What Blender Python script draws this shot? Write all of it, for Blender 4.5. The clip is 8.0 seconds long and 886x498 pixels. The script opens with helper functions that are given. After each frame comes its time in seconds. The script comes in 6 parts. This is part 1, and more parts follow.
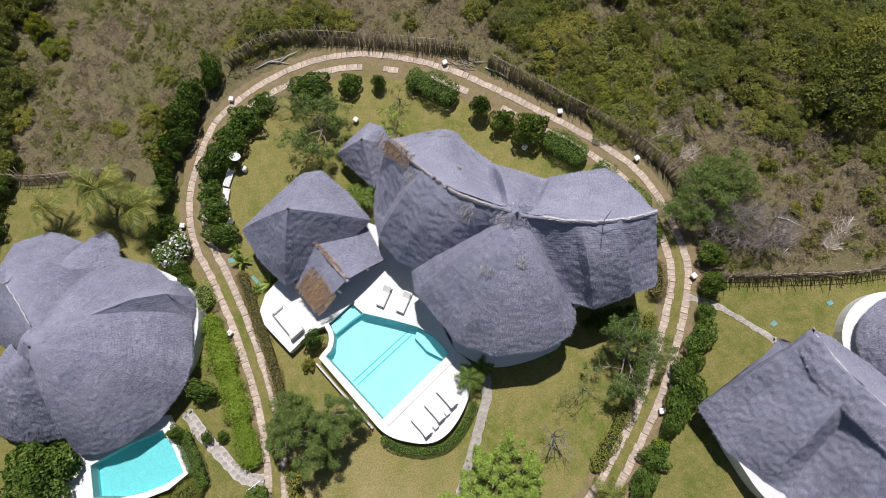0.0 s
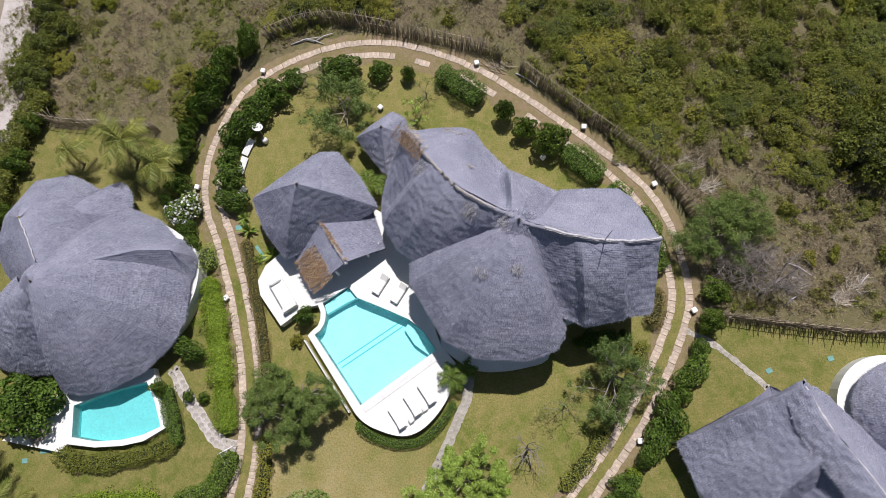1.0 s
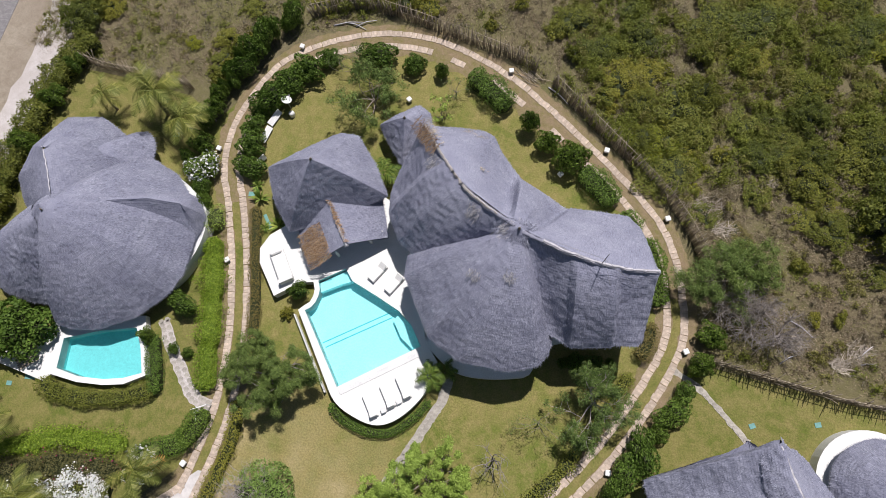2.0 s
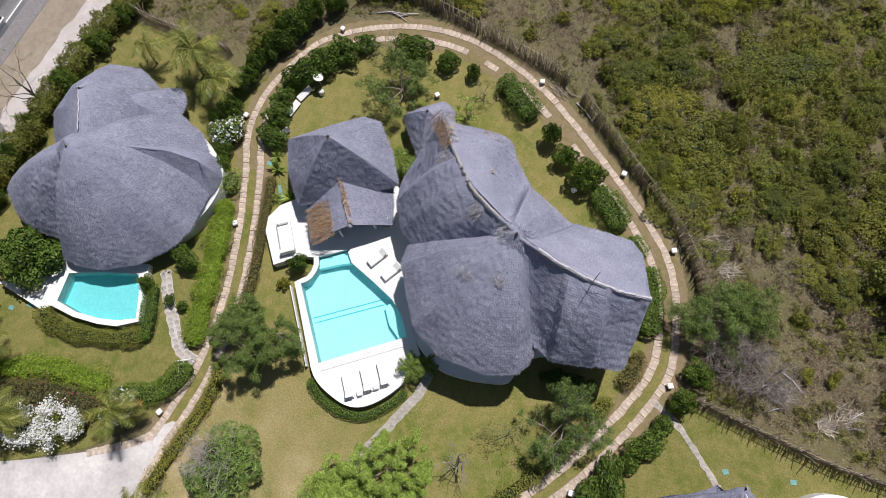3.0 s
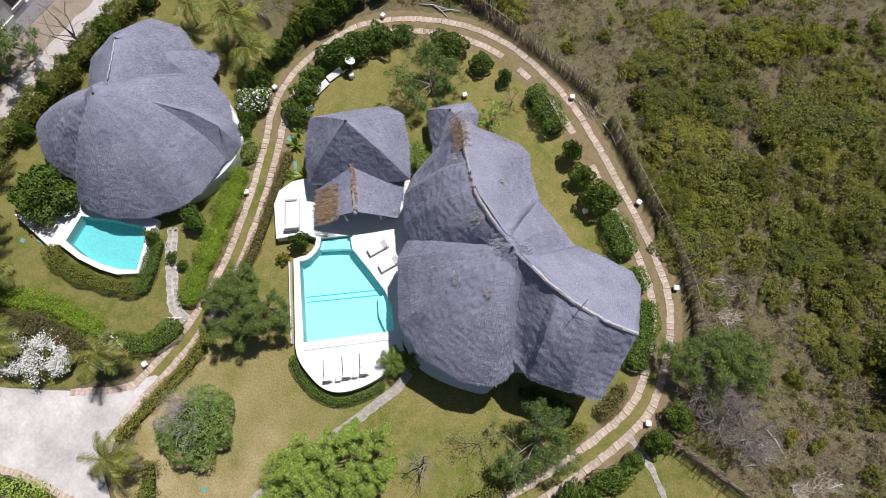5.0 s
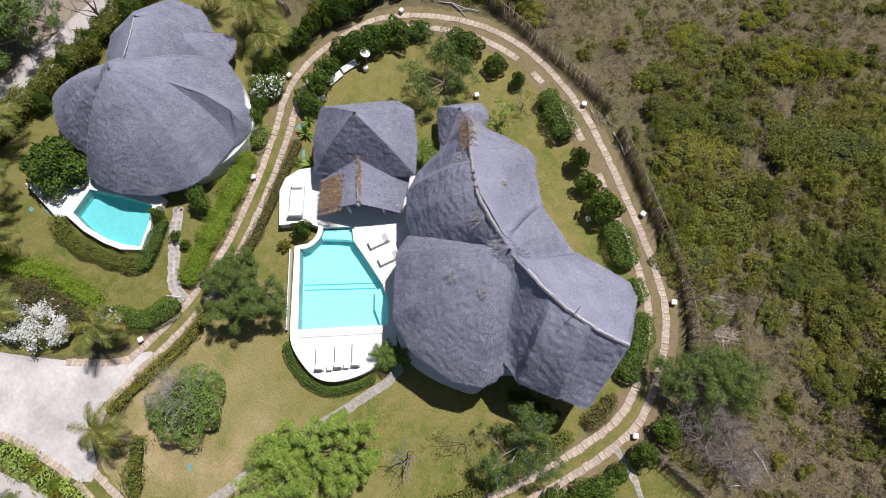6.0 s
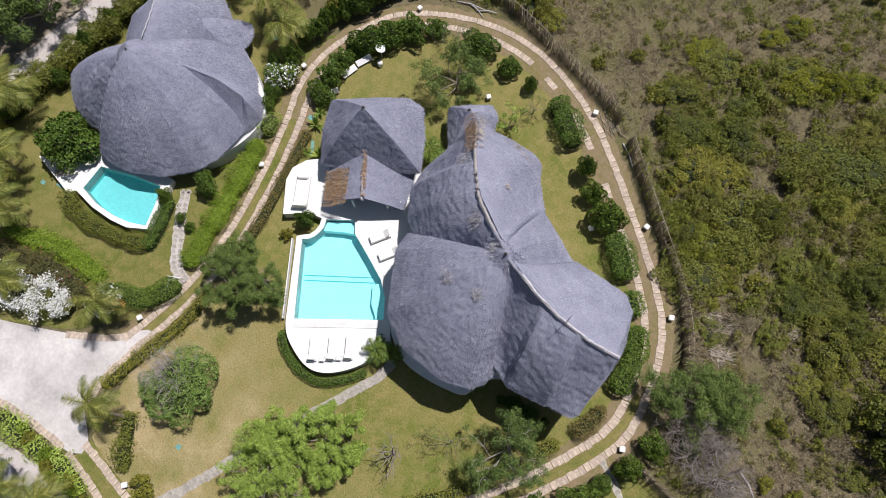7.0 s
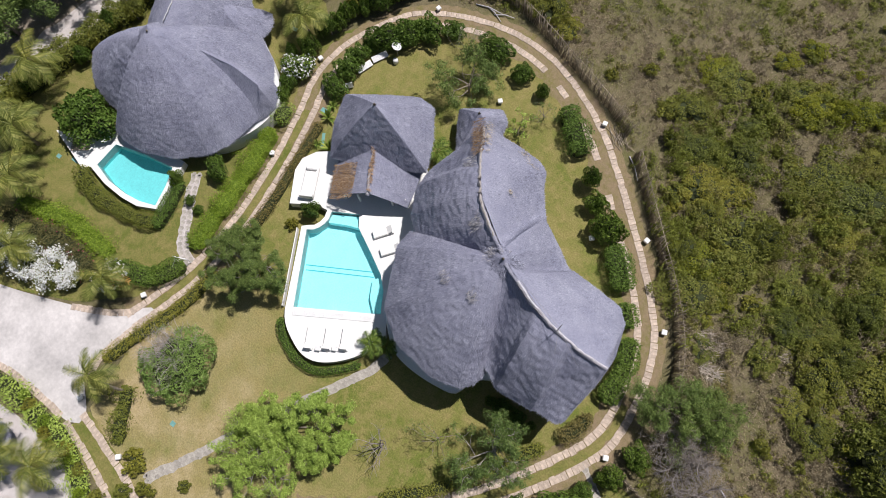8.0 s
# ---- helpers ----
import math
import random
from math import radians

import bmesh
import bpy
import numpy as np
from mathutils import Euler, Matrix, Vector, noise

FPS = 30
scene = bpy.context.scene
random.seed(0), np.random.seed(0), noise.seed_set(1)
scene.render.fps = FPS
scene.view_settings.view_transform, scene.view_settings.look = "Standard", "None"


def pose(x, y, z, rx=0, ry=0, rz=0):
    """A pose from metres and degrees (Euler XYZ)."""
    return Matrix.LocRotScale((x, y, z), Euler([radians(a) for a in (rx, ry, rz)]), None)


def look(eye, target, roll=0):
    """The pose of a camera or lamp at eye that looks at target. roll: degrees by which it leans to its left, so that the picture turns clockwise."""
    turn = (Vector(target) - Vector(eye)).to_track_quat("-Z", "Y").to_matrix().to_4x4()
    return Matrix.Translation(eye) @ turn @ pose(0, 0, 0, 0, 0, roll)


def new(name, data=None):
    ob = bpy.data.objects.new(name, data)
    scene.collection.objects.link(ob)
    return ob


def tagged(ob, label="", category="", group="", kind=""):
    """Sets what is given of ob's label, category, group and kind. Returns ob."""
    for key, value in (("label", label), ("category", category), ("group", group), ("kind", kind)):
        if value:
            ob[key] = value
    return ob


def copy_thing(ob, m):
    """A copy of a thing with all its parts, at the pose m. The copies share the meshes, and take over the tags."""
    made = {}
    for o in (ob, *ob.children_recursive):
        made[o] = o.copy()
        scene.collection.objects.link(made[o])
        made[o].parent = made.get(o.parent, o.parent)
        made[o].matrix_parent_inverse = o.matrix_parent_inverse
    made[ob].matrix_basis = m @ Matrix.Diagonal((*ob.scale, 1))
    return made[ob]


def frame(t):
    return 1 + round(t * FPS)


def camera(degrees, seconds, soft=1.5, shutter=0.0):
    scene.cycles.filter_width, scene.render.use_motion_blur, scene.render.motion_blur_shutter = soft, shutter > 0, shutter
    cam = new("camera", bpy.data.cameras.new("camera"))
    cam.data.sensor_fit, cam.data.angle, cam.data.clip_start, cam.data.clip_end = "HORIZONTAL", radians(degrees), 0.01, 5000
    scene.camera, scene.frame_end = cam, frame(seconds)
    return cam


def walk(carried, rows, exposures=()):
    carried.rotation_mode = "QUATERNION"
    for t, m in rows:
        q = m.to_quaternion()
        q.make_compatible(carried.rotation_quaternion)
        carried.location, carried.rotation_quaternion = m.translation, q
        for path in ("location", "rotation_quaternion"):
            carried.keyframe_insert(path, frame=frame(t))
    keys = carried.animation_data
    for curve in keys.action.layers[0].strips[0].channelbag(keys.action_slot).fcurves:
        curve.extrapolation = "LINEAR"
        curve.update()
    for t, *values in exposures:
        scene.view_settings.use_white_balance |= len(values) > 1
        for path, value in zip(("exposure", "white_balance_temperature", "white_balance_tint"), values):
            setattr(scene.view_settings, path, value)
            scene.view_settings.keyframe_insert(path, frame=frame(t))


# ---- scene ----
# camera and its flight: a drone at about 53 m, looking steeply down
cam = camera(72.0, 8.0, soft=0.5)
PATH = [
    (0, (-0.108, 0.935, 53.584), (-0.181, 1.408, 51.642), -14.2),
    (0.5, (0.947, 0.546, 53.517), (0.83, 1.028, 51.579), -14.8),
    (1, (1.978, 0.403, 53.307), (1.819, 0.887, 51.373), -15.0),
    (1.5, (3.039, 0.179, 53.163), (2.837, 0.668, 51.234), -14.3),
    (1.7, (3.456, 0.126, 53.077), (3.237, 0.616, 51.15), -14.0),
    (2.8, (6.326, -0.343, 52.811), (6.001, 0.152, 50.901), -12.3),
    (3.5, (7.32, 0.259, 52.798), (6.955, 0.728, 50.889), -12.4),
    (4, (7.732, 0.718, 52.779), (7.35, 1.171, 50.868), -12.4),
    (4.5, (8.114, 1.144, 52.722), (7.717, 1.581, 50.811), -12.4),
    (5.8, (9.238, 1.811, 52.627), (8.803, 2.219, 50.718), -11.7),
    (6, (9.446, 1.889, 52.641), (9.004, 2.292, 50.732), -11.6),
    (6.5, (9.932, 2.208, 52.606), (9.472, 2.598, 50.699), -11.6),
    (7, (10.385, 2.723, 52.657), (9.909, 3.093, 50.75), -12.0),
    (7.5, (10.585, 3.212, 53.045), (10.104, 3.56, 51.135), -12.1),
    (8, (10.814, 3.428, 53.52), (10.328, 3.764, 51.61), -11.1),
]
walk(cam, [(t, look(eye, target, roll)) for t, eye, target, roll in PATH], [(0, 0.0), (8, 0.0)])

# sky and sun: high sun in the north, clear sky
SUN_AZ, SUN_EL = 10.0, 63.0  # degrees clockwise from +y, above the horizon
world = bpy.data.worlds.new("sky")
scene.world = world
world.use_nodes = True
wn = world.node_tree.nodes
sky = wn.new("ShaderNodeTexSky")
sky.sky_type, sky.sun_disc = "NISHITA", False
sky.sun_elevation, sky.sun_rotation = radians(SUN_EL), radians(SUN_AZ)
world.node_tree.links.new(sky.outputs[0], wn["Background"].inputs[0])
wn["Background"].inputs[1].default_value = 0.048
sun = new("sun", bpy.data.lights.new("sun", "SUN"))
sun.data.energy, sun.data.angle, sun.data.color = 4.8, radians(0.53), (1.0, 0.95, 0.935)
az, el = radians(SUN_AZ), radians(SUN_EL)
toward = Vector((math.sin(az) * math.cos(el), math.cos(az) * math.cos(el), math.sin(el)))
sun.matrix_world = look(toward * 120, (0, 0, 0))


# ---- materials ----
def shader(name, rough=0.9, spec=0.3):
    m = bpy.data.materials.new(name)
    m.use_nodes = True
    nt = m.node_tree
    b = nt.nodes["Principled BSDF"]
    b.inputs["Roughness"].default_value = rough
    b.inputs["Specular IOR Level"].default_value = spec
    return m, nt, b


def noise_node(nt, scale, detail=4, rough=0.6, coord="Object", stretch=None):
    tc = nt.nodes.new("ShaderNodeTexCoord")
    n = nt.nodes.new("ShaderNodeTexNoise")
    n.inputs["Scale"].default_value, n.inputs["Detail"].default_value, n.inputs["Roughness"].default_value = scale, detail, rough
    if stretch:
        mp = nt.nodes.new("ShaderNodeMapping")
        mp.inputs["Scale"].default_value = stretch
        nt.links.new(tc.outputs[coord], mp.inputs[0])
        nt.links.new(mp.outputs[0], n.inputs["Vector"])
    else:
        nt.links.new(tc.outputs[coord], n.inputs["Vector"])
    return n.outputs["Fac"]


def ramp(nt, fac, *stops):
    r = nt.nodes.new("ShaderNodeValToRGB")
    e = r.color_ramp.elements
    while len(e) < len(stops):
        e.new(0.5)
    for el_, (pos, col) in zip(e, stops):
        el_.position, el_.color = pos, (*col, 1)
    nt.links.new(fac, r.inputs[0])
    return r.outputs[0]


def mix(nt, fac, a, b, blend="MIX"):
    n = nt.nodes.new("ShaderNodeMix")
    n.data_type, n.blend_type = "RGBA", blend
    for sock, v in ((n.inputs[0], fac), (n.inputs[6], a), (n.inputs[7], b)):
        if isinstance(v, (int, float)):
            sock.default_value = v
        elif isinstance(v, tuple):
            sock.default_value = (*v, 1)
        else:
            nt.links.new(v, sock)
    return n.outputs[2]


def bump(nt, b, height, strength=0.5, dist=0.05):
    n = nt.nodes.new("ShaderNodeBump")
    n.inputs["Strength"].default_value, n.inputs["Distance"].default_value = strength, dist
    nt.links.new(height, n.inputs["Height"])
    nt.links.new(n.outputs[0], b.inputs["Normal"])


def ground_mat(name, c1, c2, c3, big=0.12, mid=1.3, fine=14, bumpy=0.6, parched=None):
    """Mottled ground: patches some metres wide, tufts and grain."""
    m, nt, b = shader(name, 0.95, 0.15)
    patches = ramp(nt, noise_node(nt, big, 5, 0.65), (0.38, c1), (0.62, c2))
    if parched:
        # the southern lawn is drier, with bare tan patches
        tc = nt.nodes.new("ShaderNodeTexCoord")
        xyz = nt.nodes.new("ShaderNodeSeparateXYZ")
        nt.links.new(tc.outputs["Object"], xyz.inputs[0])
        span = nt.nodes.new("ShaderNodeMapRange")
        span.inputs["From Min"].default_value, span.inputs["From Max"].default_value = -3.0, -13.0
        slant = nt.nodes.new("ShaderNodeMath")
        slant.operation = "MULTIPLY_ADD"
        slant.inputs[1].default_value = 0.35
        nt.links.new(xyz.outputs[0], slant.inputs[0])
        nt.links.new(xyz.outputs[1], slant.inputs[2])
        nt.links.new(slant.outputs[0], span.inputs["Value"])
        spread = nt.nodes.new("ShaderNodeMath")
        spread.operation = "MULTIPLY"
        nt.links.new(span.outputs[0], spread.inputs[0])
        nt.links.new(ramp(nt, noise_node(nt, 0.2, 5, 0.6), (0.38, (0.15, 0.15, 0.15)), (0.6, (1, 1, 1))), spread.inputs[1])
        patches = mix(nt, spread.outputs[0], patches, parched)
    tufts = noise_node(nt, mid, 6, 0.75)
    col = mix(nt, ramp(nt, tufts, (0.42, (0, 0, 0)), (0.72, (1, 1, 1))), patches, c3)
    grain = noise_node(nt, fine, 3, 0.7)
    col = mix(nt, 0.55, col, ramp(nt, grain, (0.25, (0.35, 0.35, 0.35)), (0.75, (1.45, 1.45, 1.45))), "MULTIPLY")
    nt.links.new(col, b.inputs["Base Color"])
    bump(nt, b, grain, bumpy, 0.06)
    return m


def plain_mat(name, col, rough=0.7, var=0.25, scale=3.0, fine=25, spec=0.3, metal=0.0, rand=0.0, bumpy=0.15):
    """One colour with stains and grain; rand: difference from object to object."""
    m, nt, b = shader(name, rough, spec)
    lo = tuple(c * (1 - var) for c in col)
    hi = tuple(min(1, c * (1 + var * 0.6)) for c in col)
    c = ramp(nt, noise_node(nt, scale, 5, 0.65), (0.3, lo), (0.7, hi))
    g = noise_node(nt, fine, 3, 0.6)
    c = mix(nt, 0.35, c, ramp(nt, g, (0.3, (0.7, 0.7, 0.7)), (0.7, (1.2, 1.2, 1.2))), "MULTIPLY")
    if rand:
        info = nt.nodes.new("ShaderNodeObjectInfo")
        c = mix(nt, 1.0, c, ramp(nt, info.outputs["Random"], (0, (1 - rand,) * 3), (1, (1 + rand,) * 3)), "MULTIPLY")
    nt.links.new(c, b.inputs["Base Color"])
    b.inputs["Metallic"].default_value = metal
    bump(nt, b, g, bumpy, 0.02)
    return m


def leaf_mat(name, dark, mid_, light, hue=0.25, rough=0.55):
    """Foliage: each leaf its own shade, each plant its own tone."""
    m, nt, b = shader(name, rough, 0.18)
    geo = nt.nodes.new("ShaderNodeNewGeometry")
    c = ramp(nt, geo.outputs["Random Per Island"], (0.0, dark), (0.55, mid_), (1.0, light))
    info = nt.nodes.new("ShaderNodeObjectInfo")
    c = mix(nt, 1.0, c, ramp(nt, info.outputs["Random"], (0, (1 - hue, 1 - hue * 0.8, 1 - hue)), (0.5, (1, 1, 1)), (1, (1 + hue * 1.3, 1 + hue * 0.7, 1 - hue * 0.2))), "MULTIPLY")
    nt.links.new(c, b.inputs["Base Color"])
    tr = nt.nodes.new("ShaderNodeBsdfTranslucent")
    nt.links.new(c, tr.inputs[0])
    ms = nt.nodes.new("ShaderNodeMixShader")
    ms.inputs[0].default_value = 0.2
    nt.links.new(b.outputs[0], ms.inputs[1])
    nt.links.new(tr.outputs[0], ms.inputs[2])
    nt.links.new(ms.outputs[0], nt.nodes["Material Output"].inputs[0])
    return m


def thatch_mat(name, dark, mid_, light, strands=False):
    """Palm-leaf thatch: courses down the slope, fibres along it, weathered patches."""
    m, nt, b = shader(name, 0.95, 0.15)
    if strands:
        geo = nt.nodes.new("ShaderNodeNewGeometry")
        f = geo.outputs["Random Per Island"]
    else:
        f = noise_node(nt, 1.0, 4, 0.78, "UV", (17.0, 4.0, 1.0))
    c = ramp(nt, f, (0.25, dark), (0.5, mid_), (0.75, light))
    wet = ramp(nt, noise_node(nt, 0.45, 5, 0.7), (0.3, (0.8, 0.8, 0.83)), (0.7, (1.12, 1.11, 1.08)))
    c = mix(nt, 1.0, c, wet, "MULTIPLY")
    nt.links.new(c, b.inputs["Base Color"])
    if not strands:
        bump(nt, b, f, 0.6, 0.05)
    return m


M = {}
M["wild"] = ground_mat("wild_ground", (0.161, 0.132, 0.081), (0.13, 0.125, 0.049), (0.203, 0.171, 0.105), 0.09, 1.6, 9, 0.9)
M["lawn"] = ground_mat("lawn_grass", (0.205, 0.19, 0.063), (0.122, 0.147, 0.03), (0.27, 0.222, 0.09), 0.15, 0.9, 7, 0.9)
M["lawn_dry"] = ground_mat("parched_lawn_grass", (0.235, 0.212, 0.072), (0.14, 0.166, 0.035), (0.29, 0.238, 0.098), 0.15, 0.9, 7, 0.9, (0.42, 0.335, 0.19))
M["bed"] = ground_mat("path_soil", (0.242, 0.184, 0.109), (0.186, 0.167, 0.062), (0.288, 0.211, 0.147), 0.35, 1.8, 14, 0.5)
M["sand"] = ground_mat("coral_sand", (0.52, 0.475, 0.46), (0.58, 0.54, 0.53), (0.44, 0.39, 0.36), 0.2, 1.2, 12, 0.25)
M["concrete"] = plain_mat("drive_concrete", (0.57, 0.54, 0.53), 0.9, 0.34, 0.22, 3)
M["paver"] = plain_mat("paver_sandstone", (0.52, 0.425, 0.35), 0.9, 0.32, 2.2, 18, rand=0.14, bumpy=0.4)
M["slab"] = plain_mat("grey_flagstone", (0.40, 0.37, 0.33), 0.9, 0.3, 1.2, 14, rand=0.15, bumpy=0.4)
M["verge"] = ground_mat("dusty_verge", (0.30, 0.25, 0.20), (0.36, 0.31, 0.25), (0.24, 0.20, 0.15), 0.25, 1.5, 10, 0.5)
M["white"] = plain_mat("white_plaster", (0.77, 0.765, 0.75), 0.8, 0.05, 0.8, 9, bumpy=0.05)
M["white2"] = plain_mat("weathered_white_plaster", (0.72, 0.72, 0.72), 0.85, 0.12, 0.8, 9)
M["whitebox"] = plain_mat("white_enamel", (0.82, 0.82, 0.82), 0.5, 0.08, 4, 20)
M["metal"] = plain_mat("dull_metal", (0.35, 0.35, 0.36), 0.5, 0.2, 4, 30, metal=0.6)
M["stick"] = plain_mat("weathered_stakes", (0.37, 0.31, 0.24), 0.95, 0.4, 3, 20, rand=0.45)
M["bark"] = plain_mat("grey_bark", (0.26, 0.22, 0.18), 0.95, 0.35, 4, 30)
M["thorn"] = plain_mat("grey_thorn_twigs", (0.30, 0.265, 0.25), 0.95, 0.3, 4, 30)
M["twig"] = plain_mat("bare_twigs", (0.40, 0.36, 0.34), 0.95, 0.3, 4, 30)
M["teal"] = plain_mat("teal_cover", (0.16, 0.34, 0.32), 0.6, 0.2, 2, 20)
M["cushion"] = plain_mat("white_cushion", (0.82, 0.81, 0.79), 0.9, 0.04, 3, 30)
M["grey_tile"] = plain_mat("dark_roof_tiles", (0.16, 0.16, 0.17), 0.8, 0.3, 2, 12)
M["basin"] = plain_mat("aqua_pool_plaster", (0.49, 0.85, 0.875), 0.7, 0.05, 0.8, 6, bumpy=0.0)
M["basin_teal"] = plain_mat("teal_pool_plaster", (0.24, 0.64, 0.65), 0.7, 0.05, 0.8, 6, bumpy=0.0)
M["basin_line"] = plain_mat("blue_pool_tiles", (0.08, 0.50, 0.58), 0.6, 0.1, 3, 10)
M["thatch"] = thatch_mat("makuti_thatch", (0.178, 0.184, 0.243), (0.288, 0.295, 0.381), (0.404, 0.414, 0.524))
M["strand"] = thatch_mat("makuti_fibres", (0.166, 0.171, 0.226), (0.295, 0.305, 0.39), (0.44, 0.453, 0.564), True)
M["gold"] = thatch_mat("fresh_thatch", (0.24, 0.15, 0.09), (0.36, 0.24, 0.15), (0.50, 0.36, 0.24), True)
M["straw"] = thatch_mat("straw_thatch", (0.26, 0.225, 0.18), (0.40, 0.345, 0.28), (0.55, 0.48, 0.4), True)
M["pale"] = thatch_mat("bleached_thatch", (0.30, 0.29, 0.31), (0.45, 0.44, 0.46), (0.60, 0.58, 0.60), True)
M["dry"] = thatch_mat("dry_grass_blades", (0.236, 0.185, 0.121), (0.303, 0.24, 0.161), (0.388, 0.312, 0.218), True)
M["weed"] = thatch_mat("olive_grass_blades", (0.183, 0.183, 0.062), (0.242, 0.242, 0.084), (0.308, 0.303, 0.116), True)
M["cap"] = plain_mat("mortar_ridge", (0.56, 0.54, 0.58), 0.95, 0.3, 3, 16)
M["pole"] = plain_mat("ridge_poles", (0.43, 0.395, 0.38), 0.95, 0.3, 3, 20)
M["roll"] = plain_mat("thatch_roll", (0.295, 0.295, 0.365), 0.95, 0.3, 5, 28, bumpy=0.6)
M["leaf_hedge"] = leaf_mat("hedge_leaves", (0.053, 0.095, 0.014), (0.11, 0.181, 0.029), (0.185, 0.275, 0.054), 0.15)
M["leaf_lime"] = leaf_mat("lime_hedge_leaves", (0.104, 0.172, 0.014), (0.2, 0.296, 0.026), (0.288, 0.374, 0.048), 0.12)
M["leaf_scrub"] = leaf_mat("scrub_leaves", (0.141, 0.156, 0.029), (0.195, 0.207, 0.039), (0.26, 0.266, 0.054), 0.22)
M["leaf_olive"] = leaf_mat("dry_scrub_leaves", (0.103, 0.097, 0.035), (0.153, 0.139, 0.052), (0.211, 0.187, 0.077), 0.25)
M["leaf_yellow"] = leaf_mat("yellow_scrub_leaves", (0.12, 0.143, 0.011), (0.197, 0.216, 0.017), (0.279, 0.283, 0.029), 0.15)
M["leaf_feather"] = leaf_mat("acacia_leaves", (0.078, 0.12, 0.033), (0.144, 0.214, 0.057), (0.24, 0.318, 0.094), 0.12)
M["leaf_bright"] = leaf_mat("bright_acacia_leaves", (0.213, 0.299, 0.053), (0.331, 0.446, 0.088), (0.447, 0.568, 0.14), 0.06)
M["leaf_palm"] = leaf_mat("palm_fronds", (0.086, 0.108, 0.02), (0.173, 0.197, 0.045), (0.326, 0.325, 0.1), 0.15)
M["leaf_fan"] = leaf_mat("green_palm_fronds", (0.048, 0.085, 0.014), (0.096, 0.15, 0.025), (0.174, 0.234, 0.049), 0.1)
M["leaf_agave"] = leaf_mat("agave_leaves", (0.10, 0.17, 0.03), (0.20, 0.28, 0.05), (0.36, 0.42, 0.10), 0.12)
M["frond_orange"] = leaf_mat("orange_frond", (0.35, 0.17, 0.05), (0.55, 0.28, 0.09), (0.7, 0.4, 0.16), 0.05)
M["leaf_grey"] = leaf_mat("grey_green_leaves", (0.103, 0.169, 0.038), (0.177, 0.276, 0.063), (0.267, 0.378, 0.113), 0.05)
M["flower"] = leaf_mat("white_blossom", (0.76, 0.76, 0.74), (0.84, 0.84, 0.83), (0.9, 0.9, 0.89), 0.0)
M["flower_red"] = leaf_mat("magenta_blossom", (0.30, 0.02, 0.10), (0.45, 0.04, 0.16), (0.55, 0.08, 0.2), 0.05)
M["leaf_deep"] = leaf_mat("deep_green_leaves", (0.089, 0.106, 0.021), (0.132, 0.155, 0.03), (0.204, 0.225, 0.044), 0.2)
M["scrub_green"] = leaf_mat("green_scrub_leaves", (0.12, 0.139, 0.024), (0.186, 0.212, 0.037), (0.271, 0.298, 0.055), 0.0)
M["scrub_olive"] = leaf_mat("olive_scrub_leaves", (0.148, 0.141, 0.041), (0.219, 0.207, 0.06), (0.304, 0.285, 0.085), 0.0)
M["scrub_yellow"] = leaf_mat("yellow_green_scrub_leaves", (0.148, 0.165, 0.03), (0.219, 0.239, 0.044), (0.304, 0.326, 0.066), 0.0)
M["scrub_dry"] = leaf_mat("brown_scrub_leaves", (0.163, 0.136, 0.088), (0.245, 0.204, 0.134), (0.362, 0.306, 0.207), 0.0)
M["scrub_grey"] = leaf_mat("grey_scrub_twigs", (0.168, 0.145, 0.106), (0.255, 0.222, 0.164), (0.384, 0.336, 0.255), 0.0)
# near-black green for the foliage fillers: shade between leaves, put into the colour
M["core"] = plain_mat("inner_shade", (0.045, 0.055, 0.022), 0.95, 0.4, 3, 12)
# lime leaf green toned down, so hedge fillers carry the shade as colour
M["core_lime"] = plain_mat("lime_inner_shade", (0.17, 0.24, 0.03), 0.95, 0.3, 3, 12)

m, nt, b = shader("grey_brick_paving", 0.9)
bricks = nt.nodes.new("ShaderNodeTexBrick")
bricks.inputs["Scale"].default_value = 2.2
for key, col in (("Color1", (0.20, 0.19, 0.20)), ("Color2", (0.28, 0.265, 0.27)), ("Mortar", (0.11, 0.105, 0.105))):
    bricks.inputs[key].default_value = (*col, 1)
nt.links.new(nt.nodes.new("ShaderNodeTexCoord").outputs["Object"], bricks.inputs["Vector"])
nt.links.new(bricks.outputs["Color"], b.inputs["Base Color"])
bump(nt, b, bricks.outputs["Fac"], -0.4, 0.02)
M["brick"] = m
M["glass"] = plain_mat("dark_window_glass", (0.03, 0.035, 0.04), 0.15, 0.1, 2, 8, spec=0.5, bumpy=0.0)

m, nt, b = shader("pool_water")
nt.nodes.remove(b)
tr, gl, fr, ms = (nt.nodes.new(k) for k in ("ShaderNodeBsdfTransparent", "ShaderNodeBsdfGlossy", "ShaderNodeFresnel", "ShaderNodeMixShader"))
tr.inputs[0].default_value = (0.80, 0.97, 0.98, 1)
gl.inputs["Roughness"].default_value = 0.04
fr.inputs[0].default_value = 1.33
rip = nt.nodes.new("ShaderNodeBump")
rip.inputs["Strength"].default_value, rip.inputs["Distance"].default_value = 0.12, 0.02
nt.links.new(noise_node(nt, 5.0, 3), rip.inputs["Height"])
nt.links.new(rip.outputs[0], gl.inputs["Normal"])
nt.links.new(fr.outputs[0], ms.inputs[0])
nt.links.new(tr.outputs[0], ms.inputs[1])
nt.links.new(gl.outputs[0], ms.inputs[2])
nt.links.new(ms.outputs[0], nt.nodes["Material Output"].inputs[0])
M["water"] = m


# ---- mesh helpers ----
rng = np.random.default_rng(7)


